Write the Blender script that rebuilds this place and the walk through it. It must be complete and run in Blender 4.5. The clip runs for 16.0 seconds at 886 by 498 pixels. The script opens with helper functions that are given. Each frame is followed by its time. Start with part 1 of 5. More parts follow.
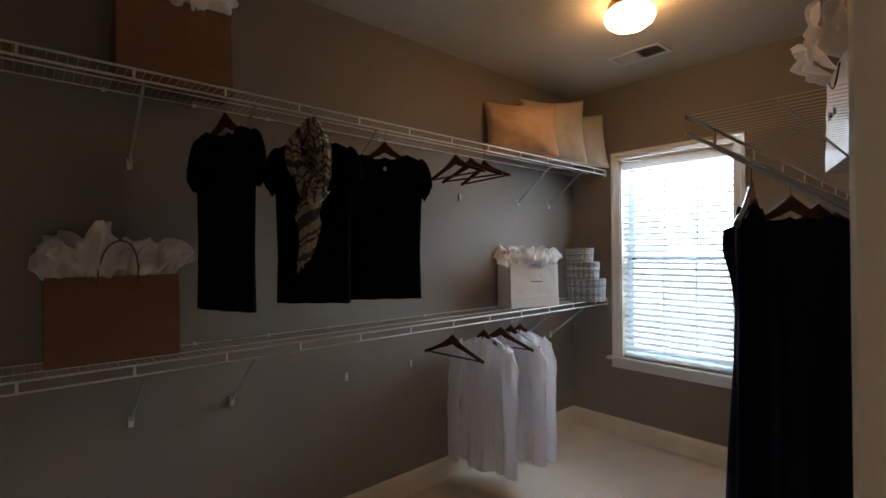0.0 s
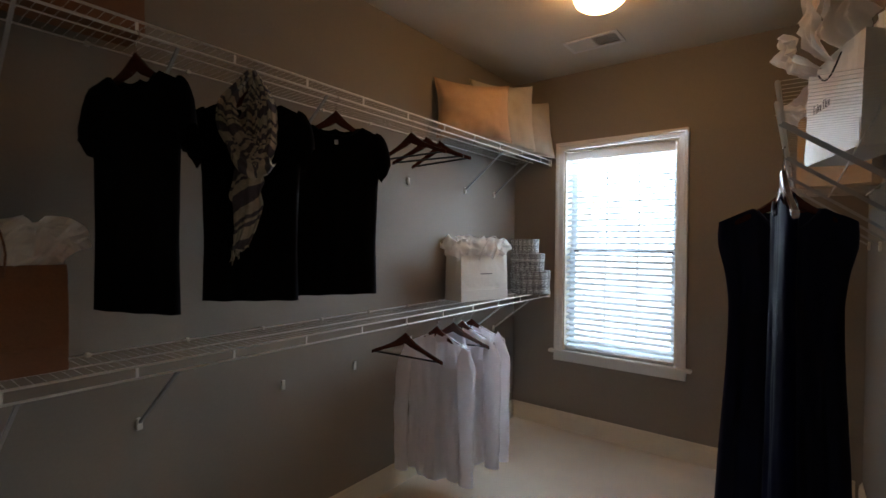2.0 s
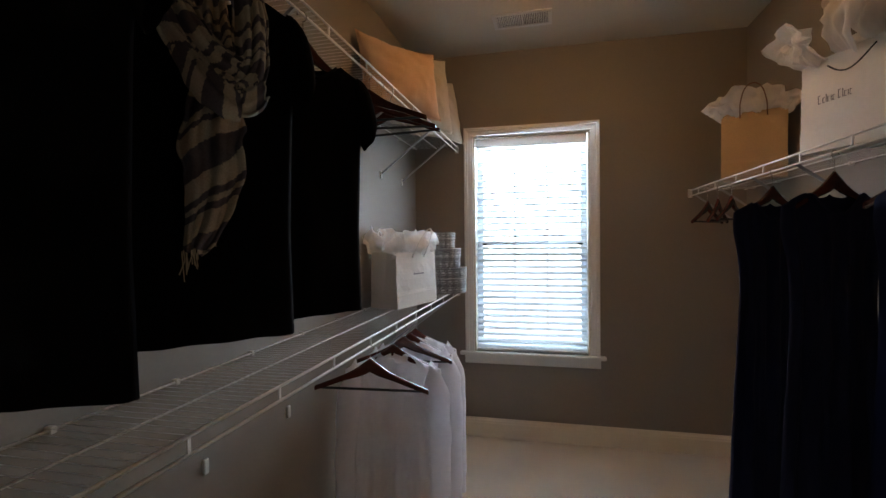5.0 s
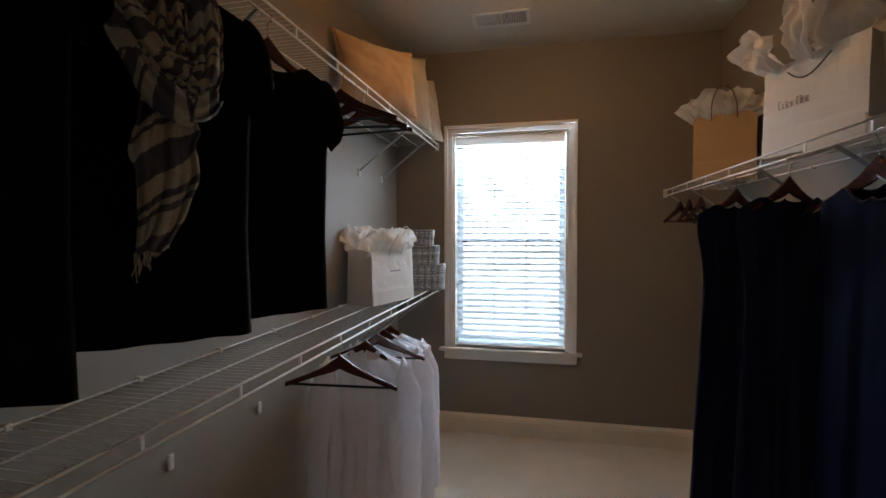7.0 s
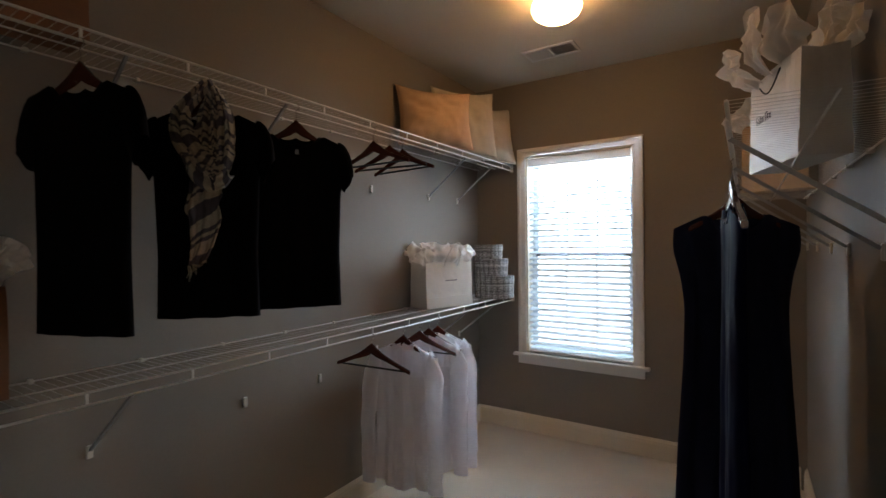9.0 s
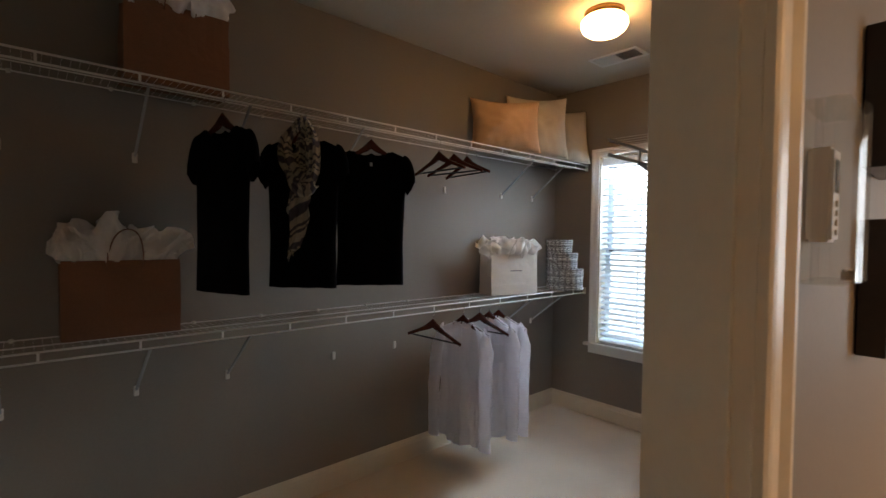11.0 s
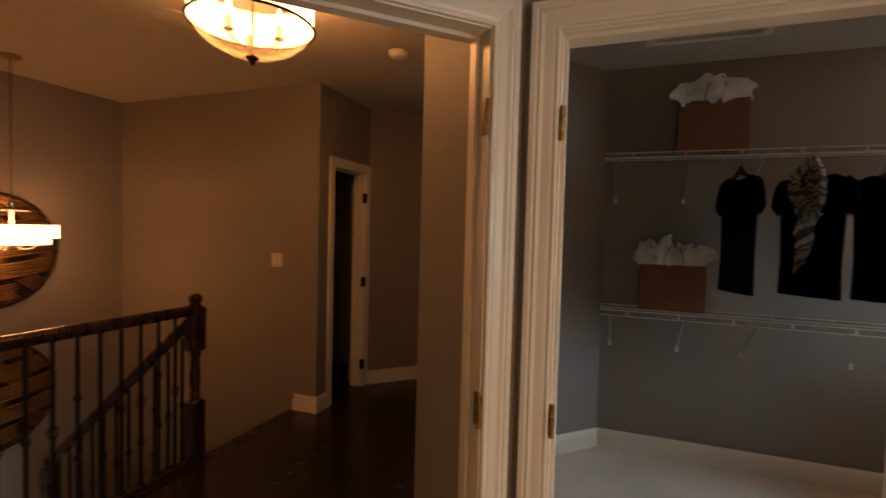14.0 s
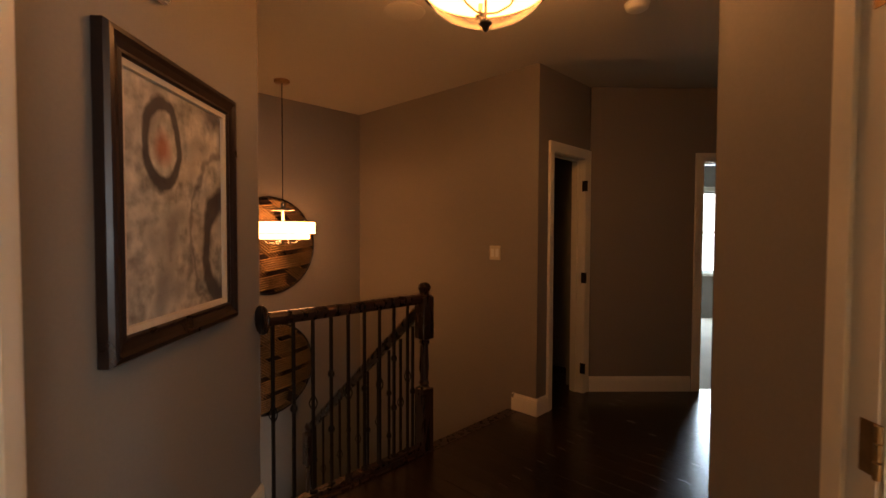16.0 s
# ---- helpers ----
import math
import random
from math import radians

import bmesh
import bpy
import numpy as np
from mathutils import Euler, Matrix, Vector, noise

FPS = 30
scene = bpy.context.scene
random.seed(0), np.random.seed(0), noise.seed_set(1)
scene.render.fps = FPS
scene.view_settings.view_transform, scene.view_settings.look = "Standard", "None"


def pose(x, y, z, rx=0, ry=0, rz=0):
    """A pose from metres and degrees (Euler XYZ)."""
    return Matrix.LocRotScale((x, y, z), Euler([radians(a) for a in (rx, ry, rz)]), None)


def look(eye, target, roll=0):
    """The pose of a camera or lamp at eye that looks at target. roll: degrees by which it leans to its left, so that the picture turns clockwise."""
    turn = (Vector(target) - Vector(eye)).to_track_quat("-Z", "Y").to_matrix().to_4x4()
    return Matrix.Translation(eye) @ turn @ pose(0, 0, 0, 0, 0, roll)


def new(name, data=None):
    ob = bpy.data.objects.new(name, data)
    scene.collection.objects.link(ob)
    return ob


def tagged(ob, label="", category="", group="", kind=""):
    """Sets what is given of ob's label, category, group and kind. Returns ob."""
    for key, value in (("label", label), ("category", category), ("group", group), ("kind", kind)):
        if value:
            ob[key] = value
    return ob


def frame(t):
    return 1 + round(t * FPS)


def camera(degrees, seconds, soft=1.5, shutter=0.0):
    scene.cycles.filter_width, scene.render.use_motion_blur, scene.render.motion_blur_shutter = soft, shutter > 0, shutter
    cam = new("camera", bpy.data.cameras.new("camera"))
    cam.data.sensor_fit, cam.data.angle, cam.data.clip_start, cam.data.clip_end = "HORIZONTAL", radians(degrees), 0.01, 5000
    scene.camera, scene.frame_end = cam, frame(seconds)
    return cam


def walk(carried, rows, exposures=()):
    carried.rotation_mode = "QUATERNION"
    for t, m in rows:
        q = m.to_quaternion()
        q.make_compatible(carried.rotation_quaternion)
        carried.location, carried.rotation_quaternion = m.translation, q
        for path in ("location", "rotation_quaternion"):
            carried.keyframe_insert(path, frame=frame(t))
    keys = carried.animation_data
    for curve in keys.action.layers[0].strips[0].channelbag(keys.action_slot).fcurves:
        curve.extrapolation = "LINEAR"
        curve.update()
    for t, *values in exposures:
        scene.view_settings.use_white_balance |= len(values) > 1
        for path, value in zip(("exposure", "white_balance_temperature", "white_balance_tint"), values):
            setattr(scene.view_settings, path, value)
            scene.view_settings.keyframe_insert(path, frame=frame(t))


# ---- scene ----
cam = camera(86.8, 16.0, soft=1.5, shutter=0.3)
PATH = [
    (0, (0.143, 0.129, 1.407), (1.479, 1.617, 1.42), -0.4),
    (0.5, (0.141, 0.186, 1.408), (1.505, 1.649, 1.405), 0.1),
    (1, (0.15, 0.256, 1.411), (1.54, 1.694, 1.396), 0.5),
    (1.5, (0.158, 0.353, 1.405), (1.634, 1.703, 1.389), 1.0),
    (2, (0.175, 0.465, 1.404), (1.765, 1.678, 1.374), 0.5),
    (2.5, (0.195, 0.598, 1.399), (1.884, 1.669, 1.359), -0.2),
    (3, (0.215, 0.741, 1.392), (1.986, 1.669, 1.353), -0.3),
    (3.5, (0.231, 0.891, 1.392), (2.06, 1.699, 1.357), -0.1),
    (3.7, (0.238, 0.951, 1.386), (2.089, 1.707, 1.354), -0.3),
    (6, (0.31, 1.482, 1.393), (2.276, 1.846, 1.337), -0.4),
    (6.5, (0.299, 1.407, 1.397), (2.259, 1.8, 1.331), -0.1),
    (7, (0.283, 1.26, 1.407), (2.238, 1.68, 1.339), -0.2),
    (7.5, (0.257, 1.066, 1.402), (2.196, 1.552, 1.345), -0.5),
    (8, (0.226, 0.843, 1.412), (2.125, 1.47, 1.36), -0.3),
    (8.5, (0.189, 0.63, 1.421), (2.0, 1.478, 1.395), -0.5),
    (9, (0.171, 0.473, 1.428), (1.851, 1.557, 1.412), -0.6),
    (9.2, (0.166, 0.421, 1.431), (1.799, 1.577, 1.415), -0.6),
    (11.5, (0.044, -0.243, 1.444), (1.240, 1.360, 1.374), 1.2),
    (12, (-0.014, -0.438, 1.472), (0.943, 1.317, 1.386), 1.3),
    (12.5, (-0.052, -0.656, 1.492), (0.566, 1.244, 1.411), 0.7),
    (13, (-0.040, -0.868, 1.508), (0.150, 1.120, 1.434), 0.4),
    (13.5, (0.007, -1.056, 1.514), (-0.251, 0.926, 1.448), 0.8),
    (14, (0.051, -1.2, 1.51), (-0.644, 0.674, 1.434), 1.5),
    (14.5, (0.088, -1.31, 1.498), (-0.979, 0.378, 1.391), 1.2),
    (15, (0.06, -1.301, 1.472), (-1.251, 0.204, 1.348), 0.5),
    (15.5, (-0.052, -1.2, 1.419), (-1.471, 0.207, 1.328), -0.2),
    (16, (-0.262, -1.052, 1.391), (-1.651, 0.385, 1.324), 0.2),
]
EXPOSURES = [(0.0, 0.0), (16.0, 0.0)]
# lights, in watts
CLOSET_DAY, BED_DAY, BED_LAMP, CLOSET_LAMP, HALL_LAMP, PENDANT, LOWER, SKYGLARE = 58, 22, 52, 26, 15.8, 17.0, 20.0, 3.2
walk(cam, [(t, look(eye, target, roll)) for t, eye, target, roll in PATH], EXPOSURES)

# ---------------------------------------------------------------- world and lights
K = math.sqrt(0.5)
CEIL = 2.66


def P(u, v, z=0.0):
    """The hall's own axes: u away from the bedroom through the double door, v to the right of it, at 45 degrees to the walls of the closet."""
    return Vector(((v - u) * K, (u + v) * K, z))


world = bpy.data.worlds.new("world")
scene.world = world
world.use_nodes = True
wn = world.node_tree
sky = wn.nodes.new("ShaderNodeTexSky")
sky.sky_type, sky.sun_disc = "NISHITA", False
sky.sun_elevation, sky.sun_rotation = radians(40), radians(200)
wn.links.new(sky.outputs[0], wn.nodes["Background"].inputs[0])
wn.nodes["Background"].inputs[1].default_value = 0.12


def lamp(name, kind, m, power, color, size=0.1, size_y=None, spread=None):
    data = bpy.data.lights.new(name, kind)
    data.energy, data.color = power, color
    if kind == "AREA":
        data.shape = "RECTANGLE" if size_y else "DISK"
        data.size = size
        if size_y:
            data.size_y = size_y
        if spread:
            data.spread = spread
    elif kind == "POINT":
        data.shadow_soft_size = size
    ob = new(name, data)
    ob.matrix_world = m
    return ob


DAY = (0.68, 0.86, 1.04)
WARM = (1.0, 0.56, 0.24)
sun = new("sun", bpy.data.lights.new("sun", "SUN"))
sun.data.energy, sun.data.angle, sun.data.color = 2.5, radians(0.5), (1.0, 0.95, 0.88)
sun.matrix_world = look((0, 0, 10), (6, 6, 3))
lamp("closet_window_daylight", "AREA", look((4.10, 1.495, 1.72), (2.6, 1.40, -0.5)), CLOSET_DAY, DAY, 0.8, 1.55, radians(150))
lamp("bedroom_window_daylight", "AREA", look((4.55, -2.1, 1.5), (0, -1.6, 1.2)), BED_DAY, (0.90, 0.95, 1.0), 1.5, 1.5)
# unseen lamp, assumed from the warm light on the door casings
lamp("assumed_bedroom_light", "AREA", look((2.6, -2.3, CEIL - 0.10), (2.6, -2.29, 0)), BED_LAMP, (1.0, 0.49, 0.16), 0.34)
lamp("far_room_window_daylight", "AREA", look(P(7.15, 3.7, 1.42), P(4.0, 1.6, 0.4)), 100, DAY, 0.8, 1.3)
# unseen fill added below floor level to warm and brighten the stairwell
lamp("lower_hall_fill", "POINT", pose(-3.5, 1.0, -1.6), LOWER, WARM, 0.1)


# ---------------------------------------------------------------- materials
def mat(name, color, rough=0.6, metal=0.0, var=0.12, scale=3.0, grain=60.0, bump=0.0, bump_scale=200.0, trans=0.0, spec=0.5, stretch=(1, 1, 1), sheen=0.0):
    m = bpy.data.materials.new(name)
    m.use_nodes = True
    nt = m.node_tree
    b = nt.nodes["Principled BSDF"]
    tc = nt.nodes.new("ShaderNodeTexCoord")
    mp = nt.nodes.new("ShaderNodeMapping")
    mp.inputs["Scale"].default_value = stretch
    nt.links.new(tc.outputs["Object"], mp.inputs[0])
    n1, n2 = nt.nodes.new("ShaderNodeTexNoise"), nt.nodes.new("ShaderNodeTexNoise")
    n1.inputs["Scale"].default_value, n2.inputs["Scale"].default_value = scale, grain
    n1.inputs["Detail"].default_value = 4
    for n in (n1, n2):
        nt.links.new(mp.outputs[0], n.inputs["Vector"])
    add = nt.nodes.new("ShaderNodeMath")
    add.operation = "ADD"
    nt.links.new(n1.outputs[0], add.inputs[0])
    nt.links.new(n2.outputs[0], add.inputs[1])
    mr = nt.nodes.new("ShaderNodeMapRange")
    mr.inputs["From Min"].default_value, mr.inputs["From Max"].default_value = 0.6, 1.4
    mr.inputs["To Min"].default_value, mr.inputs["To Max"].default_value = 1 - var, 1 + var
    nt.links.new(add.outputs[0], mr.inputs[0])
    vm = nt.nodes.new("ShaderNodeVectorMath")
    vm.operation = "SCALE"
    vm.inputs[0].default_value = color
    nt.links.new(mr.outputs[0], vm.inputs["Scale"])
    nt.links.new(vm.outputs[0], b.inputs["Base Color"])
    rr = nt.nodes.new("ShaderNodeMapRange")
    rr.inputs["To Min"].default_value, rr.inputs["To Max"].default_value = max(rough - 0.08, 0.02), min(rough + 0.08, 1)
    nt.links.new(n1.outputs[0], rr.inputs[0])
    nt.links.new(rr.outputs[0], b.inputs["Roughness"])
    b.inputs["Metallic"].default_value = metal
    b.inputs["Specular IOR Level"].default_value = spec
    b.inputs["Transmission Weight"].default_value = trans
    b.inputs["Sheen Weight"].default_value = sheen
    if bump:
        n3 = nt.nodes.new("ShaderNodeTexNoise")
        n3.inputs["Scale"].default_value = bump_scale
        nt.links.new(mp.outputs[0], n3.inputs["Vector"])
        bp = nt.nodes.new("ShaderNodeBump")
        bp.inputs["Strength"].default_value, bp.inputs["Distance"].default_value = bump, 0.002
        nt.links.new(n3.outputs[0], bp.inputs["Height"])
        nt.links.new(bp.outputs[0], b.inputs["Normal"])
    return m


def glow(name, color, strength):
    m = bpy.data.materials.new(name)
    m.use_nodes = True
    nt = m.node_tree
    nt.nodes.remove(nt.nodes["Principled BSDF"])
    e = nt.nodes.new("ShaderNodeEmission")
    e.inputs[0].default_value, e.inputs[1].default_value = (*color, 1), strength
    nt.links.new(e.outputs[0], nt.nodes["Material Output"].inputs[0])
    return m


def thin(name, color, through_amount, rough=0.7, bump=0.0, bump_scale=60.0):
    """Cloth or paper that lets some light through."""
    m = mat(name, color, rough, var=0.06, bump=bump, bump_scale=bump_scale)
    nt = m.node_tree
    b = nt.nodes["Principled BSDF"]
    tr = nt.nodes.new("ShaderNodeBsdfTranslucent")
    tr.inputs[0].default_value = (*color, 1)
    mix = nt.nodes.new("ShaderNodeMixShader")
    mix.inputs[0].default_value = through_amount
    nt.links.new(b.outputs[0], mix.inputs[1])
    nt.links.new(tr.outputs[0], mix.inputs[2])
    nt.links.new(mix.outputs[0], nt.nodes["Material Output"].inputs[0])
    return m


def glass(name, color=(0.95, 0.97, 0.97), rough=0.02):
    m = bpy.data.materials.new(name)
    m.use_nodes = True
    b = m.node_tree.nodes["Principled BSDF"]
    b.inputs["Base Color"].default_value = (*color, 1)
    b.inputs["Roughness"].default_value = rough
    b.inputs["Transmission Weight"].default_value = 1.0
    b.inputs["IOR"].default_value = 1.46
    return m


PAINT = mat("taupe_wall_paint", (0.255, 0.229, 0.198), 0.62, var=0.05, scale=1.3, grain=90, bump=0.12, bump_scale=420, spec=0.35)
CEILING = mat("ceiling_paint", (0.56, 0.52, 0.43), 0.85, var=0.03, scale=1.0, bump=0.1, bump_scale=300, spec=0.2)
TRIM = mat("cream_trim_paint", (0.78, 0.73, 0.61), 0.35, var=0.03, scale=4, bump=0.04, bump_scale=60)
WHITE = mat("white_trim_paint", (0.78, 0.77, 0.74), 0.4, var=0.03, scale=4)
CARPET = mat("beige_carpet", (0.72, 0.63, 0.51), 0.95, var=0.16, scale=2.2, grain=260, bump=0.9, bump_scale=330, spec=0.1, sheen=0.3)
DARKWOOD = mat("dark_stained_wood", (0.024, 0.010, 0.006), 0.28, var=0.25, scale=5, grain=60, stretch=(5, 5, 0.8), bump=0.05, bump_scale=90)
FLOORWOOD = mat("espresso_floorboards", (0.018, 0.009, 0.006), 0.25, var=0.35, scale=4, grain=60, stretch=(1, 6, 1), bump=0.25, bump_scale=22)
LACQUER = mat("lacquered_hanger_wood", (0.075, 0.018, 0.011), 0.12, var=0.3, scale=12, grain=90, stretch=(1, 6, 6), spec=1.0)
HANGWOOD = mat("mahogany_hanger_wood", (0.075, 0.018, 0.011), 0.24, var=0.3, scale=12, grain=90, stretch=(1, 6, 6))
ZINC = mat("grey_enamelled_steel", (0.40, 0.41, 0.43), 0.45, var=0.06)
WIRE = mat("white_coated_wire", (0.82, 0.81, 0.79), 0.35, var=0.02)
STEEL = mat("chromed_steel", (0.62, 0.61, 0.60), 0.22, 1.0, var=0.04)
BRASS = mat("antique_brass", (0.30, 0.19, 0.08), 0.35, 1.0, var=0.15, scale=30)
IRON = mat("wrought_iron", (0.018, 0.014, 0.012), 0.45, 0.6, var=0.2)
BLACK = mat("black_jersey", (0.004, 0.004, 0.005), 0.95, var=0.2, scale=12, grain=400, bump=0.3, bump_scale=500, spec=0.05)
NAVY = mat("navy_jersey", (0.008, 0.010, 0.035), 0.8, var=0.2, scale=9, grain=300, bump=0.3, bump_scale=400, spec=0.2)
NAVYLIGHT = mat("blue_satin", (0.003, 0.005, 0.024), 0.75, var=0.2, scale=9, grain=300, spec=0.03)
SHIRT = thin("white_cotton", (0.92, 0.90, 0.93), 0.42, 0.8, bump=0.2, bump_scale=120)
KRAFT = mat("brown_kraft_paper", (0.21, 0.096, 0.045), 0.75, var=0.14, scale=5, grain=150, bump=0.9, bump_scale=14)
KRAFTLIGHT = mat("light_kraft_paper", (0.55, 0.38, 0.21), 0.75, var=0.08, scale=5, grain=150, bump=0.25, bump_scale=18)
TISSUE = thin("white_tissue_paper", (0.92, 0.89, 0.86), 0.42, 0.7, bump=0.25, bump_scale=35)
CARD = mat("white_coated_card", (0.78, 0.75, 0.70), 0.4, var=0.04, scale=5, bump=0.1, bump_scale=10)
CREAM = mat("cream_cotton_pillow", (0.62, 0.55, 0.44), 0.9, var=0.07, scale=4, grain=160, bump=0.4, bump_scale=30, spec=0.15)
PEACH = mat("peach_satin_pillow", (0.62, 0.42, 0.27), 0.6, var=0.08, scale=4, grain=160, bump=0.3, bump_scale=20, spec=0.3)
BLIND = thin("white_blind_slats", (0.74, 0.79, 0.83), 0.42, 0.5)
CORD = mat("black_cord", (0.01, 0.01, 0.012), 0.6)
PLASTIC = mat("white_plastic", (0.72, 0.70, 0.64), 0.4, var=0.02)
SCREEN = mat("grey_display", (0.10, 0.12, 0.11), 0.2)
PANE = glass("window_glass")
# solid sash made translucent: window glare on its backlit bars, put into the material
VINYL = thin("white_vinyl_sash", (0.80, 0.86, 0.92), 0.30, 0.4)


def clear(name, color, haze, rough, shine=0.08):
    """Thin clear plastic or glass: mostly seen through, with a gloss and a faint milky haze."""
    m = bpy.data.materials.new(name)
    m.use_nodes = True
    nt = m.node_tree
    nt.nodes.remove(nt.nodes["Principled BSDF"])
    tr, gl, df = nt.nodes.new("ShaderNodeBsdfTransparent"), nt.nodes.new("ShaderNodeBsdfGlossy"), nt.nodes.new("ShaderNodeBsdfTranslucent")
    tr.inputs[0].default_value = (*color, 1)
    df.inputs[0].default_value = (*color, 1)
    gl.inputs["Roughness"].default_value = rough
    m1, m2 = nt.nodes.new("ShaderNodeMixShader"), nt.nodes.new("ShaderNodeMixShader")
    m1.inputs[0].default_value = haze
    nt.links.new(tr.outputs[0], m1.inputs[1])
    nt.links.new(df.outputs[0], m1.inputs[2])
    m2.inputs[0].default_value = shine
    nt.links.new(m1.outputs[0], m2.inputs[1])
    nt.links.new(gl.outputs[0], m2.inputs[2])
    nt.links.new(m2.outputs[0], nt.nodes["Material Output"].inputs[0])
    return m
ACRYLIC = clear("clear_acrylic", (0.95, 0.95, 0.93), 0.05, 0.05, 0.16)
DISH = clear("seeded_glass", (1.0, 0.93, 0.82), 0.07, 0.10, 0.08)
SNOWY = glow("sky_glare", (0.93, 0.98, 1.0), SKYGLARE)
GLOBE = glow("lit_opal_glass", (1.0, 0.52, 0.20), CLOSET_LAMP)
DRUM = glow("lit_drum_shade", (1.0, 0.40, 0.12), HALL_LAMP)
PENDSHADE = glow("lit_pendant_shade", (1.0, 0.38, 0.115), PENDANT)
BULB = glow("lit_candle_bulb", (1.0, 0.75, 0.45), 25)


# ---------------------------------------------------------------- mesh helpers
def part(name, bm, material, parent=None, label="", smooth=False):
    me = bpy.data.meshes.new(name)
    bm.to_mesh(me)
    bm.free()
    for m in (material if isinstance(material, (list, tuple)) else [material]):
        me.materials.append(m)
    if smooth:
        me.polygons.foreach_set("use_smooth", [True] * len(me.polygons))
    ob = new(name, me)
    if parent is not None:
        ob.parent = parent
    return tagged(ob, label)


def empty(name, at=(0, 0, 0), label="", category="", group=""):
    ob = new(name)
    ob.location = at
    ob.empty_display_size = 0.05
    return tagged(ob, label, category, group)


def structure(ob, label="", category=""):
    return tagged(ob, label, category, kind="structure")


def box(bm, x0, x1, y0, y1, z0, z1, m=None):
    vs = [bm.verts.new((x, y, z)) for x in (x0, x1) for y in (y0, y1) for z in (z0, z1)]
    if m is not None:
        for v in vs:
            v.co = m @ v.co
    fs = []
    for q in ((0, 1, 3, 2), (4, 6, 7, 5), (0, 4, 5, 1), (2, 3, 7, 6), (0, 2, 6, 4), (1, 5, 7, 3)):
        fs.append(bm.faces.new([vs[i] for i in q]))
    return fs


def boxes(*args, m=None):
    bm = bmesh.new()
    for a in args:
        box(bm, *a, m=m)
    return bm


def tube(bm, pts, r, n=6, closed=False, caps=True):
    """A round bar along points; r may be one radius or one for each point."""
    pts = [Vector(p) for p in pts]
    rs = r if isinstance(r, (list, tuple)) else [r] * len(pts)
    rings = []
    prev = None
    for i, p in enumerate(pts):
        a = pts[(i - 1) % len(pts)] if (closed or i) else p
        b = pts[(i + 1) % len(pts)] if (closed or i < len(pts) - 1) else p
        d = (b - a).normalized()
        if prev is None:
            side = d.orthogonal().normalized()
        else:
            side = (prev - d * prev.dot(d))
            side = side.normalized() if side.length > 1e-6 else d.orthogonal().normalized()
        prev = side
        up = d.cross(side)
        rings.append([bm.verts.new(p + (side * math.cos(k * 2 * math.pi / n) + up * math.sin(k * 2 * math.pi / n)) * rs[i]) for k in range(n)])
    m = len(rings)
    for i in range(m if closed else m - 1):
        for k in range(n):
            bm.faces.new((rings[i][k], rings[i][(k + 1) % n], rings[(i + 1) % m][(k + 1) % n], rings[(i + 1) % m][k]))
    if caps and not closed:
        bm.faces.new(rings[0][::-1])
        bm.faces.new(rings[-1])
    return bm


def lathe(bm, prof, n=24, at=(0, 0, 0), cap=True):
    """Profile (radius, z) turned about the z axis."""
    rings = []
    for r, z in prof:
        rings.append([bm.verts.new((at[0] + r * math.cos(2 * math.pi * k / n), at[1] + r * math.sin(2 * math.pi * k / n), at[2] + z)) for k in range(n)])
    for a, b in zip(rings, rings[1:]):
        for k in range(n):
            bm.faces.new((a[k], a[(k + 1) % n], b[(k + 1) % n], b[k]))
    if cap:
        bm.faces.new(rings[0][::-1])
        bm.faces.new(rings[-1])
    return bm


def bevel(bm, w=0.002, seg=1):
    bmesh.ops.bevel(bm, geom=bm.edges[:], offset=w, segments=seg, affect="EDGES")
    return bm


def sheet(bm, f, nu, nv, m=None):
    """A grid of f(a, b) with a and b from 0 to 1."""
    g = [[bm.verts.new(f(i / nu, j / nv)) for j in range(nv + 1)] for i in range(nu + 1)]
    for i in range(nu):
        for j in range(nv):
            bm.faces.new((g[i][j], g[i + 1][j], g[i + 1][j + 1], g[i][j + 1]))
    return bm


# ---------------------------------------------------------------- walls
def frame2d(p0, p1):
    """x runs from p0 to p1, y to the left of that way."""
    d = Vector((p1[0] - p0[0], p1[1] - p0[1], 0))
    a = math.atan2(d.y, d.x)
    return Matrix.Translation((p0[0], p0[1], 0)) @ Matrix.Rotation(a, 4, "Z"), d.length


def wall(name, p0, p1, thick, z0=0.0, z1=CEIL, holes=(), label="taupe painted plaster wall", material=None):
    """thick goes to the left of the way from p0 to p1. holes: (s0, s1, z0, z1) along it."""
    m, length = frame2d(p0, p1)
    bm = bmesh.new()
    s = 0.0
    for h0, h1, b0, b1 in sorted(holes):
        box(bm, s, h0, 0, thick, z0, z1, m)
        if b0 > z0:
            box(bm, h0, h1, 0, thick, z0, b0, m)
        box(bm, h0, h1, 0, thick, b1, z1, m)
        s = h1
    box(bm, s, length, 0, thick, z0, z1, m)
    return structure(part(name, bm, material or PAINT), label, "wall")


def profile_run(bm, prof, p0, p1, normal_left=True):
    """Extrudes a closed profile (out, z) along p0 to p1; out is to the left of the way."""
    m, length = frame2d(p0, p1)
    k = 1 if normal_left else -1
    a = [bm.verts.new(m @ Vector((0, k * o, z))) for o, z in prof]
    b = [bm.verts.new(m @ Vector((length, k * o, z))) for o, z in prof]
    n = len(prof)
    for i in range(n):
        bm.faces.new((a[i], a[(i + 1) % n], b[(i + 1) % n], b[i]))
    bm.faces.new(a[::-1])
    bm.faces.new(b)


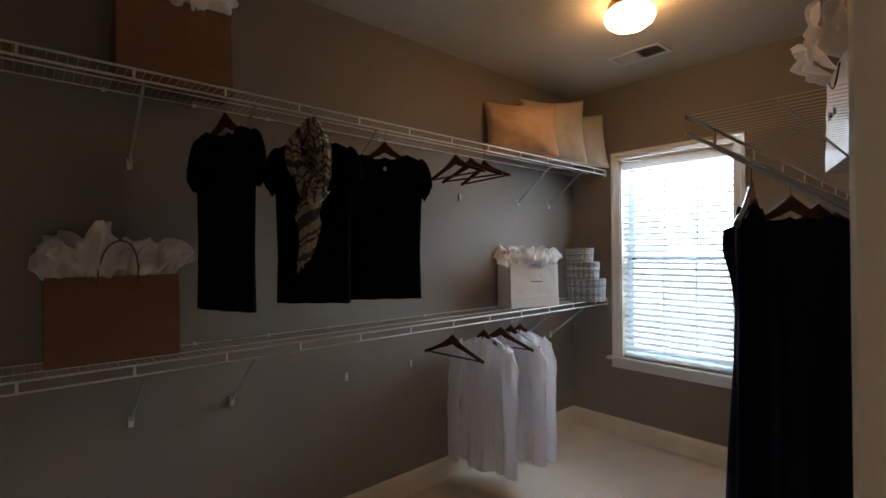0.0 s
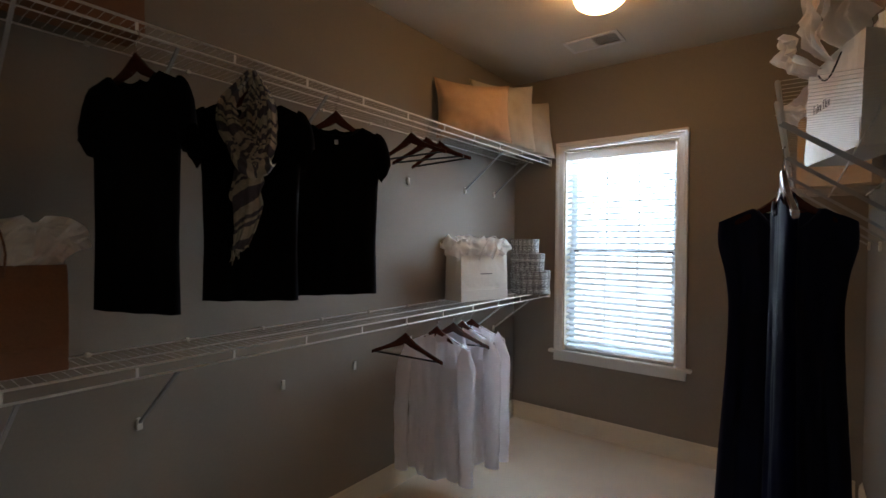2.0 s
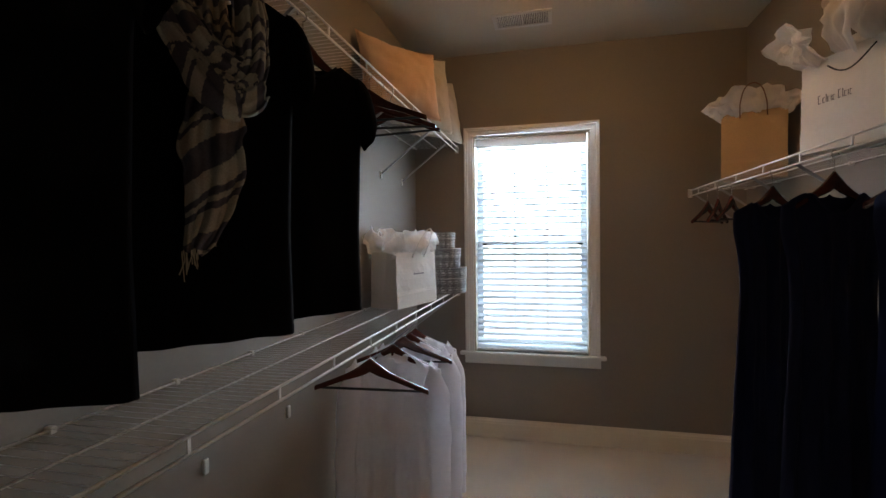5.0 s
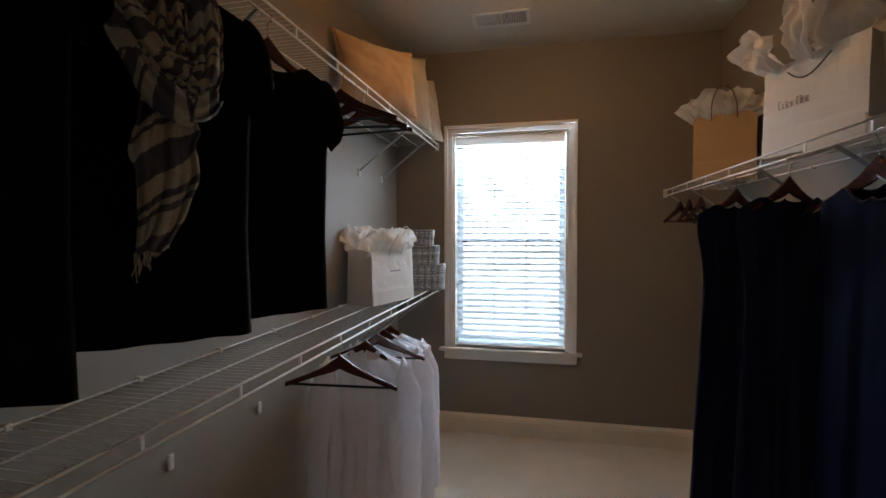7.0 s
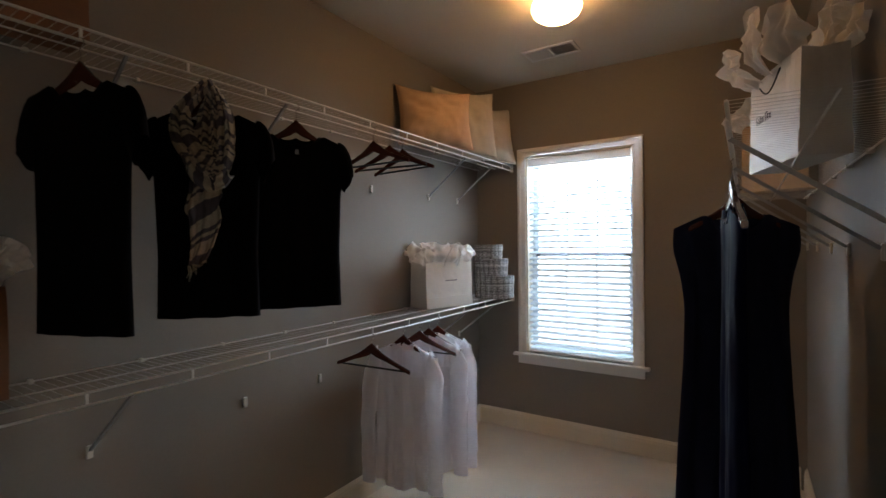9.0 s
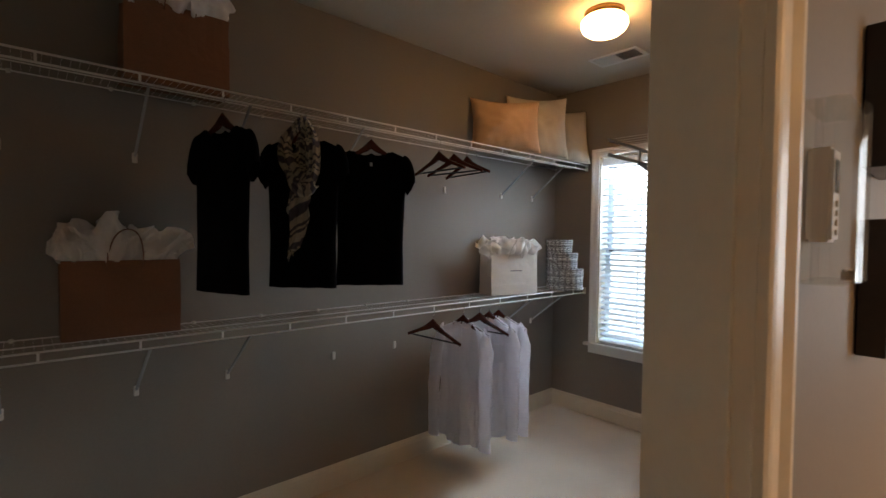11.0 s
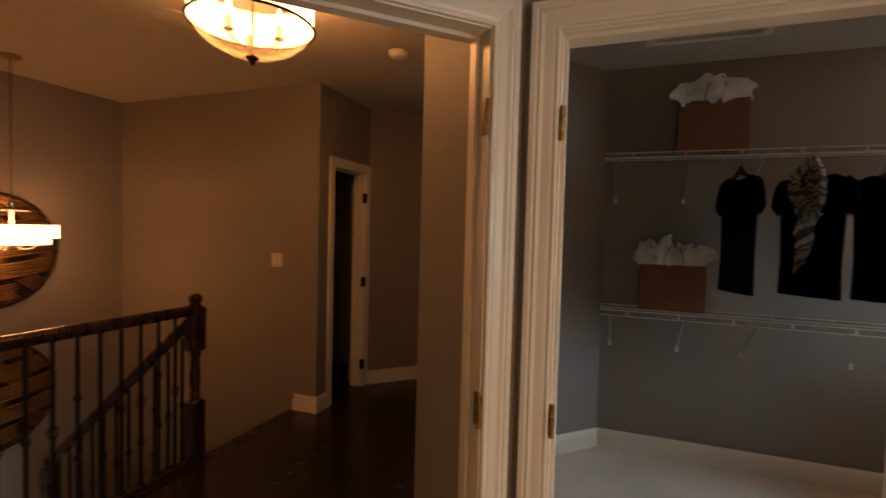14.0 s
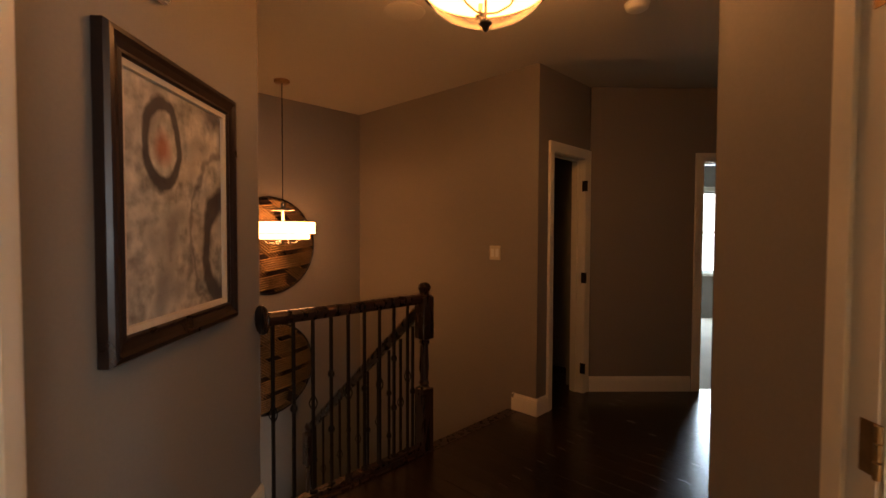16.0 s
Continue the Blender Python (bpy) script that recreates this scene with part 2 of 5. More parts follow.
BASE = [(0.0, 0.0), (0.016, 0.0), (0.016, 0.098), (0.013, 0.106), (0.013, 0.114), (0.006, 0.124), (0.004, 0.132), (0.0, 0.133)]


def baseboard(name, runs, material=None, left=True):
    bm = bmesh.new()
    for p0, p1 in runs:
        profile_run(bm, BASE, p0, p1, left)
    return structure(part(name, bm, material or TRIM), "cream moulded baseboard", "baseboard")


CAS = [(0.0, 0.0), (0.010, 0.0), (0.013, 0.006), (0.011, 0.012), (0.013, 0.020), (0.015, 0.040), (0.020, 0.050), (0.018, 0.056), (0.021, 0.062), (0.021, 0.075), (0.0, 0.075)]


def casing(name, p0, p1, s0, s1, head, z0=0.0, side=-1, width=0.075, sill=False, material=None, parent=None):
    """Moulded casing round an opening from s0 to s1 along p0 to p1; side: +1 to the left face. The mitred frame runs up, over and down."""
    m, length = frame2d(p0, p1)
    k = width / 0.075
    bm = bmesh.new()
    rings = []
    corners = [(s0, z0, -1, 0), (s0, head, -1, 1), (s1, head, 1, 1), (s1, z0, 1, 0)]
    for s, z, ds, dz in corners:
        rings.append([bm.verts.new(m @ Vector((s + ds * w * k, side * o, z + dz * w * k))) for o, w in CAS])
    n = len(CAS)
    for a, b in zip(rings, rings[1:]):
        for i in range(n):
            bm.faces.new((a[i], a[(i + 1) % n], b[(i + 1) % n], b[i]))
    bm.faces.new(rings[0])
    bm.faces.new(rings[-1][::-1])
    bmesh.ops.recalc_face_normals(bm, faces=bm.faces[:])
    return part(name, bm, material or TRIM, parent)


def door_frame(name, p0, p1, s0, s1, head, y0, y1, label, faces=((-1, 0.0),), stop=True):
    """Jambs, head and stop of a doorway through a wall between y0 and y1, with its casings."""
    m, length = frame2d(p0, p1)
    root = structure(empty(name, label=label), label, "door frame")
    t = 0.018
    part("jamb", boxes((s0, s0 + t, y0, y1, 0, head), m=m), TRIM, root)
    part("jamb", boxes((s1 - t, s1, y0, y1, 0, head), m=m), TRIM, root)
    part("head_jamb", boxes((s0 + t, s1 - t, y0, y1, head - t, head), m=m), TRIM, root)
    if stop:
        ym = (y0 + y1) / 2
        part("door_stop", boxes((s0 + t, s0 + t + 0.011, ym, ym + 0.035, 0, head - t), (s1 - t - 0.011, s1 - t, ym, ym + 0.035, 0, head - t), (s0 + t + 0.011, s1 - t - 0.011, ym, ym + 0.035, head - t - 0.011, head - t), m=m), TRIM, root)
    for side, off in faces:
        mm0 = m @ Vector((0, off, 0))
        mm1 = m @ Vector((length, off, 0))
        casing("casing", mm0, mm1, s0 + 0.013, s1 - 0.013, head - 0.013, side=side, parent=root)
    return root


def hinge(m, z, parent, material=None, leaf=True):
    """A butt hinge's leaf and knuckle; m puts x along the jamb's face outwards and y across it."""
    mm = m @ Matrix.Translation((0, 0, z))
    bm = boxes((0, 0.002, -0.030 if leaf else -0.002, 0.004, -0.045, 0.045), m=mm)
    for k in range(3):
        tube(bm, [mm @ Vector((0.006, 0.008, -0.045 + 0.031 * k)), mm @ Vector((0.006, 0.008, -0.045 + 0.031 * k + 0.028))], 0.0065, 8)
    return part("hinge", bm, material or BRASS, parent, "antique brass hinge leaf")


XW, YW, YO, YI = 3.53, 2.30, 0.07, 0.18
WY0, WY1, WZ0, WZ1 = 1.10, 1.885, 0.60, 2.095
CD0, CD1, CDH = -0.118, 0.678, 2.053      # closet doorway
U0, U1 = 0.19, 0.30                      # wall with the double doorway
HV0, HV1, HDH = -1.696, -0.182, 2.055

wall("wall_closet_shelf_side", (XW + 0.15, YW), (-0.10, YW), -0.12, label="taupe painted closet wall behind the two wire shelves")
wall("wall_closet_window_side", (XW, 0.07), (XW, YW), -0.16, holes=[(WY0 - 0.07, WY1 - 0.07, WZ0, WZ1)], label="taupe painted closet wall with the window")
wall("wall_bedroom_north", (4.7, YO), (-0.204, YO), -0.11, holes=[(4.7 - CD1, 4.7 - CD0, 0, CDH)], label="taupe painted wall between bedroom and closet")
wall("wall_closet_diagonal", P(1.653, 2.6), P(1.653, 0.92), -0.117, label="taupe painted diagonal closet wall")
wall("wall_closet_west", (-0.61, 1.92), (-0.61, 0.345), 0.12)
wall("wall_hall_right", P(0.668, -0.19), P(U1, -0.19), 0.12, label="taupe painted short hall wall beside the double doorway")
wall("wall_hall_doorway", P(U0, -3.0), P(U0, -0.088), 0.11, holes=[(3.0 + HV0, 3.0 + HV1, 0, HDH)], label="taupe painted wall with the double doorway")
wall("wall_picture", P(U1, -1.80), P(1.775, -1.80), 0.12, z0=0, label="taupe painted wall with the framed picture")
wall("wall_stairwell_near", (-2.52, -0.02), (-4.45, -0.02), 0.12, z0=-2.8)
wall("wall_stairwell_end", (-4.45, -0.14), (-4.45, 1.98), 0.12, z0=-2.8, label="taupe painted stairwell wall with the round wall discs")
wall("wall_stairwell_far", (-2.32, 1.98), (-4.57, 1.98), -0.12, z0=-2.8, label="taupe painted stairwell wall with the light switch")
wall("wall_linen_door", (-2.20, 1.98), (-2.20, 2.82), 0.12, holes=[(0.199, 0.739, 0, 2.045)])
wall("wall_hall_end", P(3.52, 0.42), P(3.52, 4.9), 0.12, holes=[(0.985, 1.75, 0, 2.035)])
wall("wall_hall_close", P(1.77, 2.6), P(3.64, 2.6), -0.12)
wall("wall_bedroom_west", (-2.256, -1.988), (-2.256, -5.1), -0.12)
wall("wall_bedroom_south", (-2.4, -5.0), (4.7, -5.0), -0.12)
wall("wall_bedroom_east", (4.6, 0.07), (4.6, -5.0), 0.12, holes=[(1.4, 3.0, 0.75, 2.25)])
# the small room behind the narrow door and the room at the hall's end
wall("wall_small_room", (-2.32, 3.3), (-3.6, 3.3), -0.1, label="plain wall of the small dark room")
wall("wall_small_room_end", (-3.6, 2.1), (-3.6, 3.3), 0.1, label="plain wall of the small dark room")
wall("wall_small_room_side", (-2.32, 2.82), (-2.32, 3.3), 0.1, label="plain wall of the small dark room")
wall("wall_far_room_left", P(3.64, 1.0), P(7.2, 1.0), 0.1, label="plain wall of the far room")
wall("wall_far_room_right", P(3.64, 4.8), P(7.2, 4.8), -0.1, label="plain wall of the far room")

fl = bmesh.new()
fl.faces.new([fl.verts.new(p) for p in [(-0.7, YO + 0.07, 0), (XW + 0.1, YO + 0.07, 0), (XW + 0.1, YW + 0.1, 0), (-0.1, YW + 0.1, 0), (-0.7, 1.75, 0)]])
structure(part("floor_closet", fl, CARPET), "beige cut-pile carpet on the closet floor", "floor")
fl = bmesh.new()
fl.faces.new([fl.verts.new(p) for p in [(-2.35, -5.1, 0), (4.7, -5.1, 0), (4.7, YO + 0.07, 0), (-0.2, YO + 0.07, 0), P(0.26, -0.1), P(0.26, -3.05)]])
structure(part("floor_bedroom", fl, CARPET), "beige cut-pile carpet on the bedroom floor", "floor")
bmc = boxes((-5.0, 5.0, -5.3, 9.0, CEIL, CEIL + 0.1))
structure(part("ceiling", bmc, CEILING), "flat off-white painted ceiling", "ceiling")

# hall floor of dark boards, in rows along the hall, with the stairwell left open
hall = structure(empty("floor_hall"), "glossy espresso hardwood floor of narrow boards", "floor")
part("subfloor", boxes((-2.40, 0.0, -0.6, 2.6, -0.20, -0.014), (-2.60, 1.9, 2.6, 5.8, -0.2, -0.014), (-3.6, -2.40, 2.05, 3.4, -0.2, -0.014)), DARKWOOD, hall)
baseboard("baseboard_closet", [((XW, 0.21), (XW, YW)), ((XW, YW), (-0.041, YW)), (P(1.653, 1.60), P(1.653, 0.9)), ((-0.49, 1.85), (-0.49, 0.4)), ((CD1 + 0.08, YI), (XW, YI))])
bb = bmesh.new()
profile_run(bb, BASE, P(U1 + 0.02, -1.80), P(1.775, -1.80), False)
profile_run(bb, BASE, P(0.668, -0.19), P(U1 + 0.02, -0.19), False)
profile_run(bb, BASE, (-2.20, 2.115), (-2.20, 1.98), True)
profile_run(bb, BASE, (-2.184, 1.98), (-2.42, 1.98), True)
profile_run(bb, BASE, P(3.52, 1.33), P(3.52, 0.43), True)
profile_run(bb, BASE, P(U0, -1.72), P(U0, -3.0), True)
profile_run(bb, BASE, (CD1 + 0.075, YO), (4.6, YO), False)
structure(part("baseboard_hall_and_bedroom", bb, TRIM), "cream moulded baseboard", "baseboard")

# ---------------------------------------------------------------- doorways
cdf = door_frame("door_frame_closet", (4.0, YO), (-1.0, YO), 4.0 - CD1, 4.0 - CD0, CDH, -0.11, 0.0, "cream painted doorway without a door, brass hinge leaves left on its jamb", faces=((1, 0.0), (-1, -0.11)))
hm = Matrix.Translation((CD0 + 0.018, YO, 0))
for z in (1.80, 1.01, 0.22):
    hinge(hm @ Matrix.Rotation(radians(180), 4, "Z") @ Matrix.Scale(-1, 4, (1, 0, 0)), z, cdf, leaf=False)
strike = part("strike_plate", boxes((CD1 - 0.020, CD1 - 0.0175, YO + 0.03, YO + 0.06, 0.90, 0.96)), IRON, cdf, "dark bronze strike plate")
hdf = door_frame("door_frame_hall", P(U0, -3.0), P(U0, 0.0), 3.0 + HV0, 3.0 + HV1, HDH, 0.0, 0.11, "cream painted double doorway without doors, brass hinge leaves left on its jambs", faces=((-1, 0.0),))
hu, _ = frame2d(P(U0, HV1 - 0.018), P(U0, HV1 + 1))
hl, _ = frame2d(P(U0, HV0 + 0.018), P(U0, HV0 + 1))
for z in (1.81, 1.035, 0.24):
    hinge(hu @ Matrix.Rotation(radians(180), 4, "Z"), z, hdf)
    hinge(hl @ Matrix.Scale(-1, 4, (0, 1, 0)), z, hdf)
ldf = door_frame("door_frame_linen", (-2.20, 1.98), (-2.20, 2.82), 0.199, 0.739, 2.045, 0.0, 0.12, "cream painted narrow doorway with dark hinges", faces=((-1, 0.0),))
for z in (1.80, 1.01, 0.22):
    part("hinge", boxes((-2.215, -2.17, 2.689, 2.701, z - 0.045, z + 0.045)), IRON, ldf, "dark bronze hinge")
edf = door_frame("door_frame_far_room", P(3.52, 0.42), P(3.52, 3.2), 0.985, 1.75, 2.035, 0.0, 0.12, "cream painted doorway into a bright room", faces=((-1, 0.0),))

# ---------------------------------------------------------------- window
def closet_window():
    w = structure(empty("window_1"), "cream framed double-hung window with horizontal blinds, bright daylight behind", "window")
    # casing, stool and apron whiter than TRIM: daylight's whitening is put into their colour
    casing("casing", (XW, 0), (XW, 3), WY0 + 0.004, WY1 - 0.004, WZ1 - 0.004, z0=WZ0, side=1, width=0.062, material=WHITE, parent=w)
    part("window_stool", bevel(boxes((XW - 0.045, XW + 0.06, WY0 - 0.095, WY1 + 0.095, WZ0 - 0.022, WZ0)), 0.004, 2), WHITE, w)
    part("apron", bevel(boxes((XW - 0.018, XW, WY0 - 0.062, WY1 + 0.062, WZ0 - 0.082, WZ0 - 0.022)), 0.003), WHITE, w)
    part("jamb_liner", boxes((XW, XW + 0.16, WY0, WY0 + 0.015, WZ0, WZ1), (XW, XW + 0.16, WY1 - 0.015, WY1, WZ0, WZ1), (XW, XW + 0.16, WY0 + 0.015, WY1 - 0.015, WZ1 - 0.015, WZ1), (XW + 0.06, XW + 0.18, WY0 + 0.015, WY1 - 0.015, WZ0 - 0.02, WZ0 + 0.01)), TRIM, w)
    ya, yb = WY0 + 0.015, WY1 - 0.015
    zm = (WZ0 + WZ1) / 2
    for name, x, z0, z1 in (("upper_sash", XW + 0.125, zm - 0.011, WZ1 - 0.015), ("lower_sash", XW + 0.095, WZ0 + 0.01, zm + 0.011)):
        lo, hi = (0.022, 0.04) if name == "upper_sash" else (0.04, 0.022)
        sash = part(name, boxes((x, x + 0.03, ya, ya + 0.04, z0, z1), (x, x + 0.03, yb - 0.04, yb, z0, z1), (x, x + 0.03, ya + 0.04, yb - 0.04, z0, z0 + lo), (x, x + 0.03, ya + 0.04, yb - 0.04, z1 - hi, z1)), VINYL, w)
        bars = []
        for k in (1, 2):
            y = ya + 0.04 + (yb - ya - 0.08) * k / 3
            bars.append((x + 0.008, x + 0.022, y - 0.004, y + 0.004, z0 + lo, z1 - hi))
        part("muntin", boxes(*bars), VINYL, sash)
        pane = part("pane", boxes((x + 0.013, x + 0.017, ya + 0.04, yb - 0.04, z0 + lo, z1 - hi)), PANE, sash)
        pane.visible_shadow = False
    for y in (WY0 + 0.06, WY1 - 0.07):
        part("sash_lock", bevel(boxes((XW + 0.072, XW + 0.095, y - 0.016, y + 0.016, zm - 0.008, zm + 0.018)), 0.003), IRON, w, "dark sash lock")
    return w


def blinds():
    b = empty("window_blind", (XW + 0.03, 1.49, WZ1), "white two-inch horizontal window blind, lowered with its slats open", "blind")
    root = Matrix.Translation(-b.location)
    ya, yb = WY0 + 0.022, WY1 - 0.022
    part("headrail", bevel(boxes((XW + 0.004, XW + 0.058, ya, yb, WZ1 - 0.075, WZ1 - 0.017), m=root), 0.003), WHITE, b)
    n = 33
    zt, zb = WZ1 - 0.095, WZ0 + 0.035
    proto = None
    for k in range(n):
        z = zt + (zb - zt) * k / (n - 1)
        if proto is None:
            bm = bmesh.new()
            rows = []
            for j in range(5):
                a = (j / 4 - 0.5)
                rows.append([bm.verts.new((a * 0.048, y, 0.003 * (1 - 4 * a * a) + s)) for y in (ya, yb) for s in (0, 0.0022)])
            for r0, r1 in zip(rows, rows[1:]):
                bm.faces.new((r0[1], r1[1], r1[3], r0[3]))
                bm.faces.new((r0[0], r0[2], r1[2], r1[0]))
                bm.faces.new((r0[0], r1[0], r1[1], r0[1]))
                bm.faces.new((r0[2], r0[3], r1[3], r1[2]))
            bm.faces.new((rows[0][0], rows[0][1], rows[0][3], rows[0][2]))
            bm.faces.new((rows[-1][0], rows[-1][2], rows[-1][3], rows[-1][1]))
            proto = part("slat", bm, BLIND, b)
            ob = proto
        else:
            ob = new("slat", proto.data)
            ob.parent = b
        ob.matrix_basis = root @ Matrix.Translation((XW + 0.031, 0, z)) @ Matrix.Rotation(radians(-21 + random.uniform(-1.2, 1.2)), 4, "Y")
    part("bottom_rail", bevel(boxes((XW + 0.006, XW + 0.056, ya, yb, WZ0 + 0.006, WZ0 + 0.022), m=root), 0.003), WHITE, b)
    for y in (ya + 0.11, (ya + yb) / 2, yb - 0.11):
        for x in (XW + 0.007, XW + 0.055):
            part("ladder_cord", tube(bmesh.new(), [root @ Vector((x, y, WZ1 - 0.07)), root @ Vector((x, y, WZ0 + 0.02))], 0.0009, 4), WHITE, b)
    return b


closet_window()
blinds()
structure(part("backdrop_outside", boxes((9.0, 9.02, -6.0, 9.0, -3.0, 8.0)), SNOWY), "bright overcast sky outside the window", "backdrop")

# ---------------------------------------------------------------- wire shelves
def wire_shelf(label, x0, x1, yw, yf, z, braces, feet, drop=0.275, first_tie=0.14, lip=0.035):
    """Ventilated shelf: cross wires on rails, a lip with ties at the front, sloping braces to the wall."""
    s = empty("wire_shelf", ((x0 + x1) / 2, yw, z), label, "closet shelf", "wire shelves in the closet")
    o = Matrix.Translation(-s.location)
    sg = 1 if yf > yw else -1
    yb = yw + sg * 0.012

    def bar(name, a, b, r, n=6):
        return part(name, tube(bmesh.new(), [o @ Vector(a), o @ Vector(b)], r, n), WIRE, s, smooth=True)

    bar("front_rail", (x0, yf, z), (x1, yf, z), 0.0042)
    bar("hanging_rail", (x0, yf, z - lip), (x1, yf, z - lip), 0.0042)
    bar("back_rail", (x0, yb, z - 0.004), (x1, yb, z - 0.004), 0.003)
    bar("middle_rail", (x0, (yf + yb) / 2, z - 0.006), (x1, (yf + yb) / 2, z - 0.006), 0.0028)
    bm = bmesh.new()
    n = int((x1 - x0) / 0.0262)
    for k in range(n + 1):
        x = x0 + 0.004 + (x1 - x0 - 0.008) * k / n
        tube(bm, [o @ Vector((x, yb, z)), o @ Vector((x, yf, z + 0.002))], 0.0006, 4, caps=False)
    tagged(part("wire_deck", bm, WIRE, s), kind="stuff")
    x = x0 + first_tie
    while x < x1:
        part("lip_tie", boxes((x - 0.004, x + 0.004, yf - 0.002, yf + 0.002, z - lip, z), m=o), WIRE, s)
        x += 0.2935
    for x in sorted(set(braces) | set(feet)):
        part("wall_foot", bevel(boxes((x - 0.010, x + 0.010, min(yw, yw + sg * 0.010), max(yw, yw + sg * 0.010), z - drop - 0.022, z - drop + 0.022), m=o), 0.003), PLASTIC, s, "white plastic wall foot")
        if x in braces:
            a, b = Vector((x, yf, z - lip - 0.002)), Vector((x, yw + sg * 0.011, z - drop + 0.008))
            d = (b - a).normalized()
            side, up = Vector((1, 0, 0)), d.cross(Vector((1, 0, 0)))
            bm = bmesh.new()
            for e in ((-0.0045, 0.0), (0.0035, 0.0)):
                vs = [bm.verts.new(o @ (q + side * (e[0] + i) + up * j)) for q in (a, b) for i in (0, 0.001) for j in (-0.004, 0.005)]
                for f in ((0, 1, 3, 2), (4, 6, 7, 5), (0, 4, 5, 1), (2, 3, 7, 6), (0, 2, 6, 4), (1, 5, 7, 3)):
                    bm.faces.new([vs[i] for i in f])
            vs = [bm.verts.new(o @ (q + side * i + up * j)) for q in (a, b) for i in (-0.0035, 0.0035) for j in (0.0035, 0.005)]
            for f in ((0, 1, 3, 2), (4, 6, 7, 5), (0, 4, 5, 1), (2, 3, 7, 6), (0, 2, 6, 4), (1, 5, 7, 3)):
                bm.faces.new([vs[i] for i in f])
            part("brace", bm, ZINC, s, "grey enamelled steel brace")
    part("end_bracket", bevel(boxes((x1 - 0.010, x1 + 0.002, yf - 0.012, yf + 0.012, z - lip - 0.012, z + 0.008), m=o), 0.002), PLASTIC, s, "white plastic end bracket")
    x = x0 + 0.10
    while x < x1:
        part("wall_clip", bevel(boxes((x - 0.007, x + 0.007, min(yw, yw + sg * 0.018), max(yw, yw + sg * 0.018), z - 0.012, z + 0.003), m=o), 0.002), PLASTIC, s, "white plastic wall clip")
        x += 0.31
    return s


SU, SL, SR = 2.033, 1.033, 1.675
YF, YR = 1.995, 0.500
wire_shelf("long white wire shelf high on the wall, holding bags and pillows", -0.04, XW - 0.004, YW, YF, SU, [0.028, 0.453, 0.83, 1.403, 2.82, 3.20], [2.235], first_tie=0.17)
wire_shelf("long white wire shelf at waist height, holding bags and patterned boxes", -0.04, XW - 0.004, YW, YF, SL, [0.028, 0.455, 0.83, 2.82, 3.21], [1.403, 1.827], first_tie=0.17)
wire_shelf("white wire shelf on the short wall above the hanging dresses", 1.135, XW - 0.004, YI, YR, SR, [1.29, 1.735, 2.20, 2.58, 3.0, 3.42], [], first_tie=0.16)

# ---------------------------------------------------------------- more materials
def damask():
    m = mat("black_and_white_damask_paper", (0.8, 0.8, 0.8), 0.55)
    nt = m.node_tree
    b = nt.nodes["Principled BSDF"]
    tc = nt.nodes.new("ShaderNodeTexCoord")
    sep = nt.nodes.new("ShaderNodeSeparateXYZ")
    nt.links.new(tc.outputs["Object"], sep.inputs[0])
    at = nt.nodes.new("ShaderNodeMath"); at.operation = "ARCTAN2"
    nt.links.new(sep.outputs[0], at.inputs[0]); nt.links.new(sep.outputs[1], at.inputs[1])
    mu = nt.nodes.new("ShaderNodeMath"); mu.operation = "MULTIPLY"; mu.inputs[1].default_value = 0.13
    nt.links.new(at.outputs[0], mu.inputs[0])
    px = nt.nodes.new("ShaderNodeMath"); px.operation = "PINGPONG"; px.inputs[1].default_value = 0.0204
    nt.links.new(mu.outputs[0], px.inputs[0])
    pz = nt.nodes.new("ShaderNodeMath"); pz.operation = "PINGPONG"; pz.inputs[1].default_value = 0.0272
    nt.links.new(sep.outputs[2], pz.inputs[0])
    cb = nt.nodes.new("ShaderNodeCombineXYZ")
    nt.links.new(px.outputs[0], cb.inputs[0]); nt.links.new(pz.outputs[0], cb.inputs[1])
    n = nt.nodes.new("ShaderNodeTexNoise")
    n.inputs["Scale"].default_value, n.inputs["Detail"].default_value, n.inputs["Distortion"].default_value = 190, 1.5, 0.9
    nt.links.new(cb.outputs[0], n.inputs["Vector"])
    r = nt.nodes.new("ShaderNodeValToRGB")
    r.color_ramp.elements[0].position, r.color_ramp.elements[1].position = 0.515, 0.545
    r.color_ramp.elements[0].color, r.color_ramp.elements[1].color = (0.012, 0.012, 0.014, 1), (0.72, 0.73, 0.74, 1)
    wx, wz = nt.nodes.new("ShaderNodeMath"), nt.nodes.new("ShaderNodeMath")
    for w, src, k in ((wx, px, 154.0), (wz, pz, 116.0)):
        sc = nt.nodes.new("ShaderNodeMath"); sc.operation = "MULTIPLY"; sc.inputs[1].default_value = k
        nt.links.new(src.outputs[0], sc.inputs[0])
        w.operation = "COSINE"
        nt.links.new(sc.outputs[0], w.inputs[0])
    pr = nt.nodes.new("ShaderNodeMath"); pr.operation = "MULTIPLY"
    nt.links.new(wx.outputs[0], pr.inputs[0]); nt.links.new(wz.outputs[0], pr.inputs[1])
    ma = nt.nodes.new("ShaderNodeMath"); ma.operation = "MULTIPLY_ADD"; ma.inputs[1].default_value = 0.04
    nt.links.new(pr.outputs[0], ma.inputs[0]); nt.links.new(n.outputs[0], ma.inputs[2])
    nt.links.new(ma.outputs[0], r.inputs[0])
    nt.links.new(r.outputs[0], b.inputs["Base Color"])
    return m


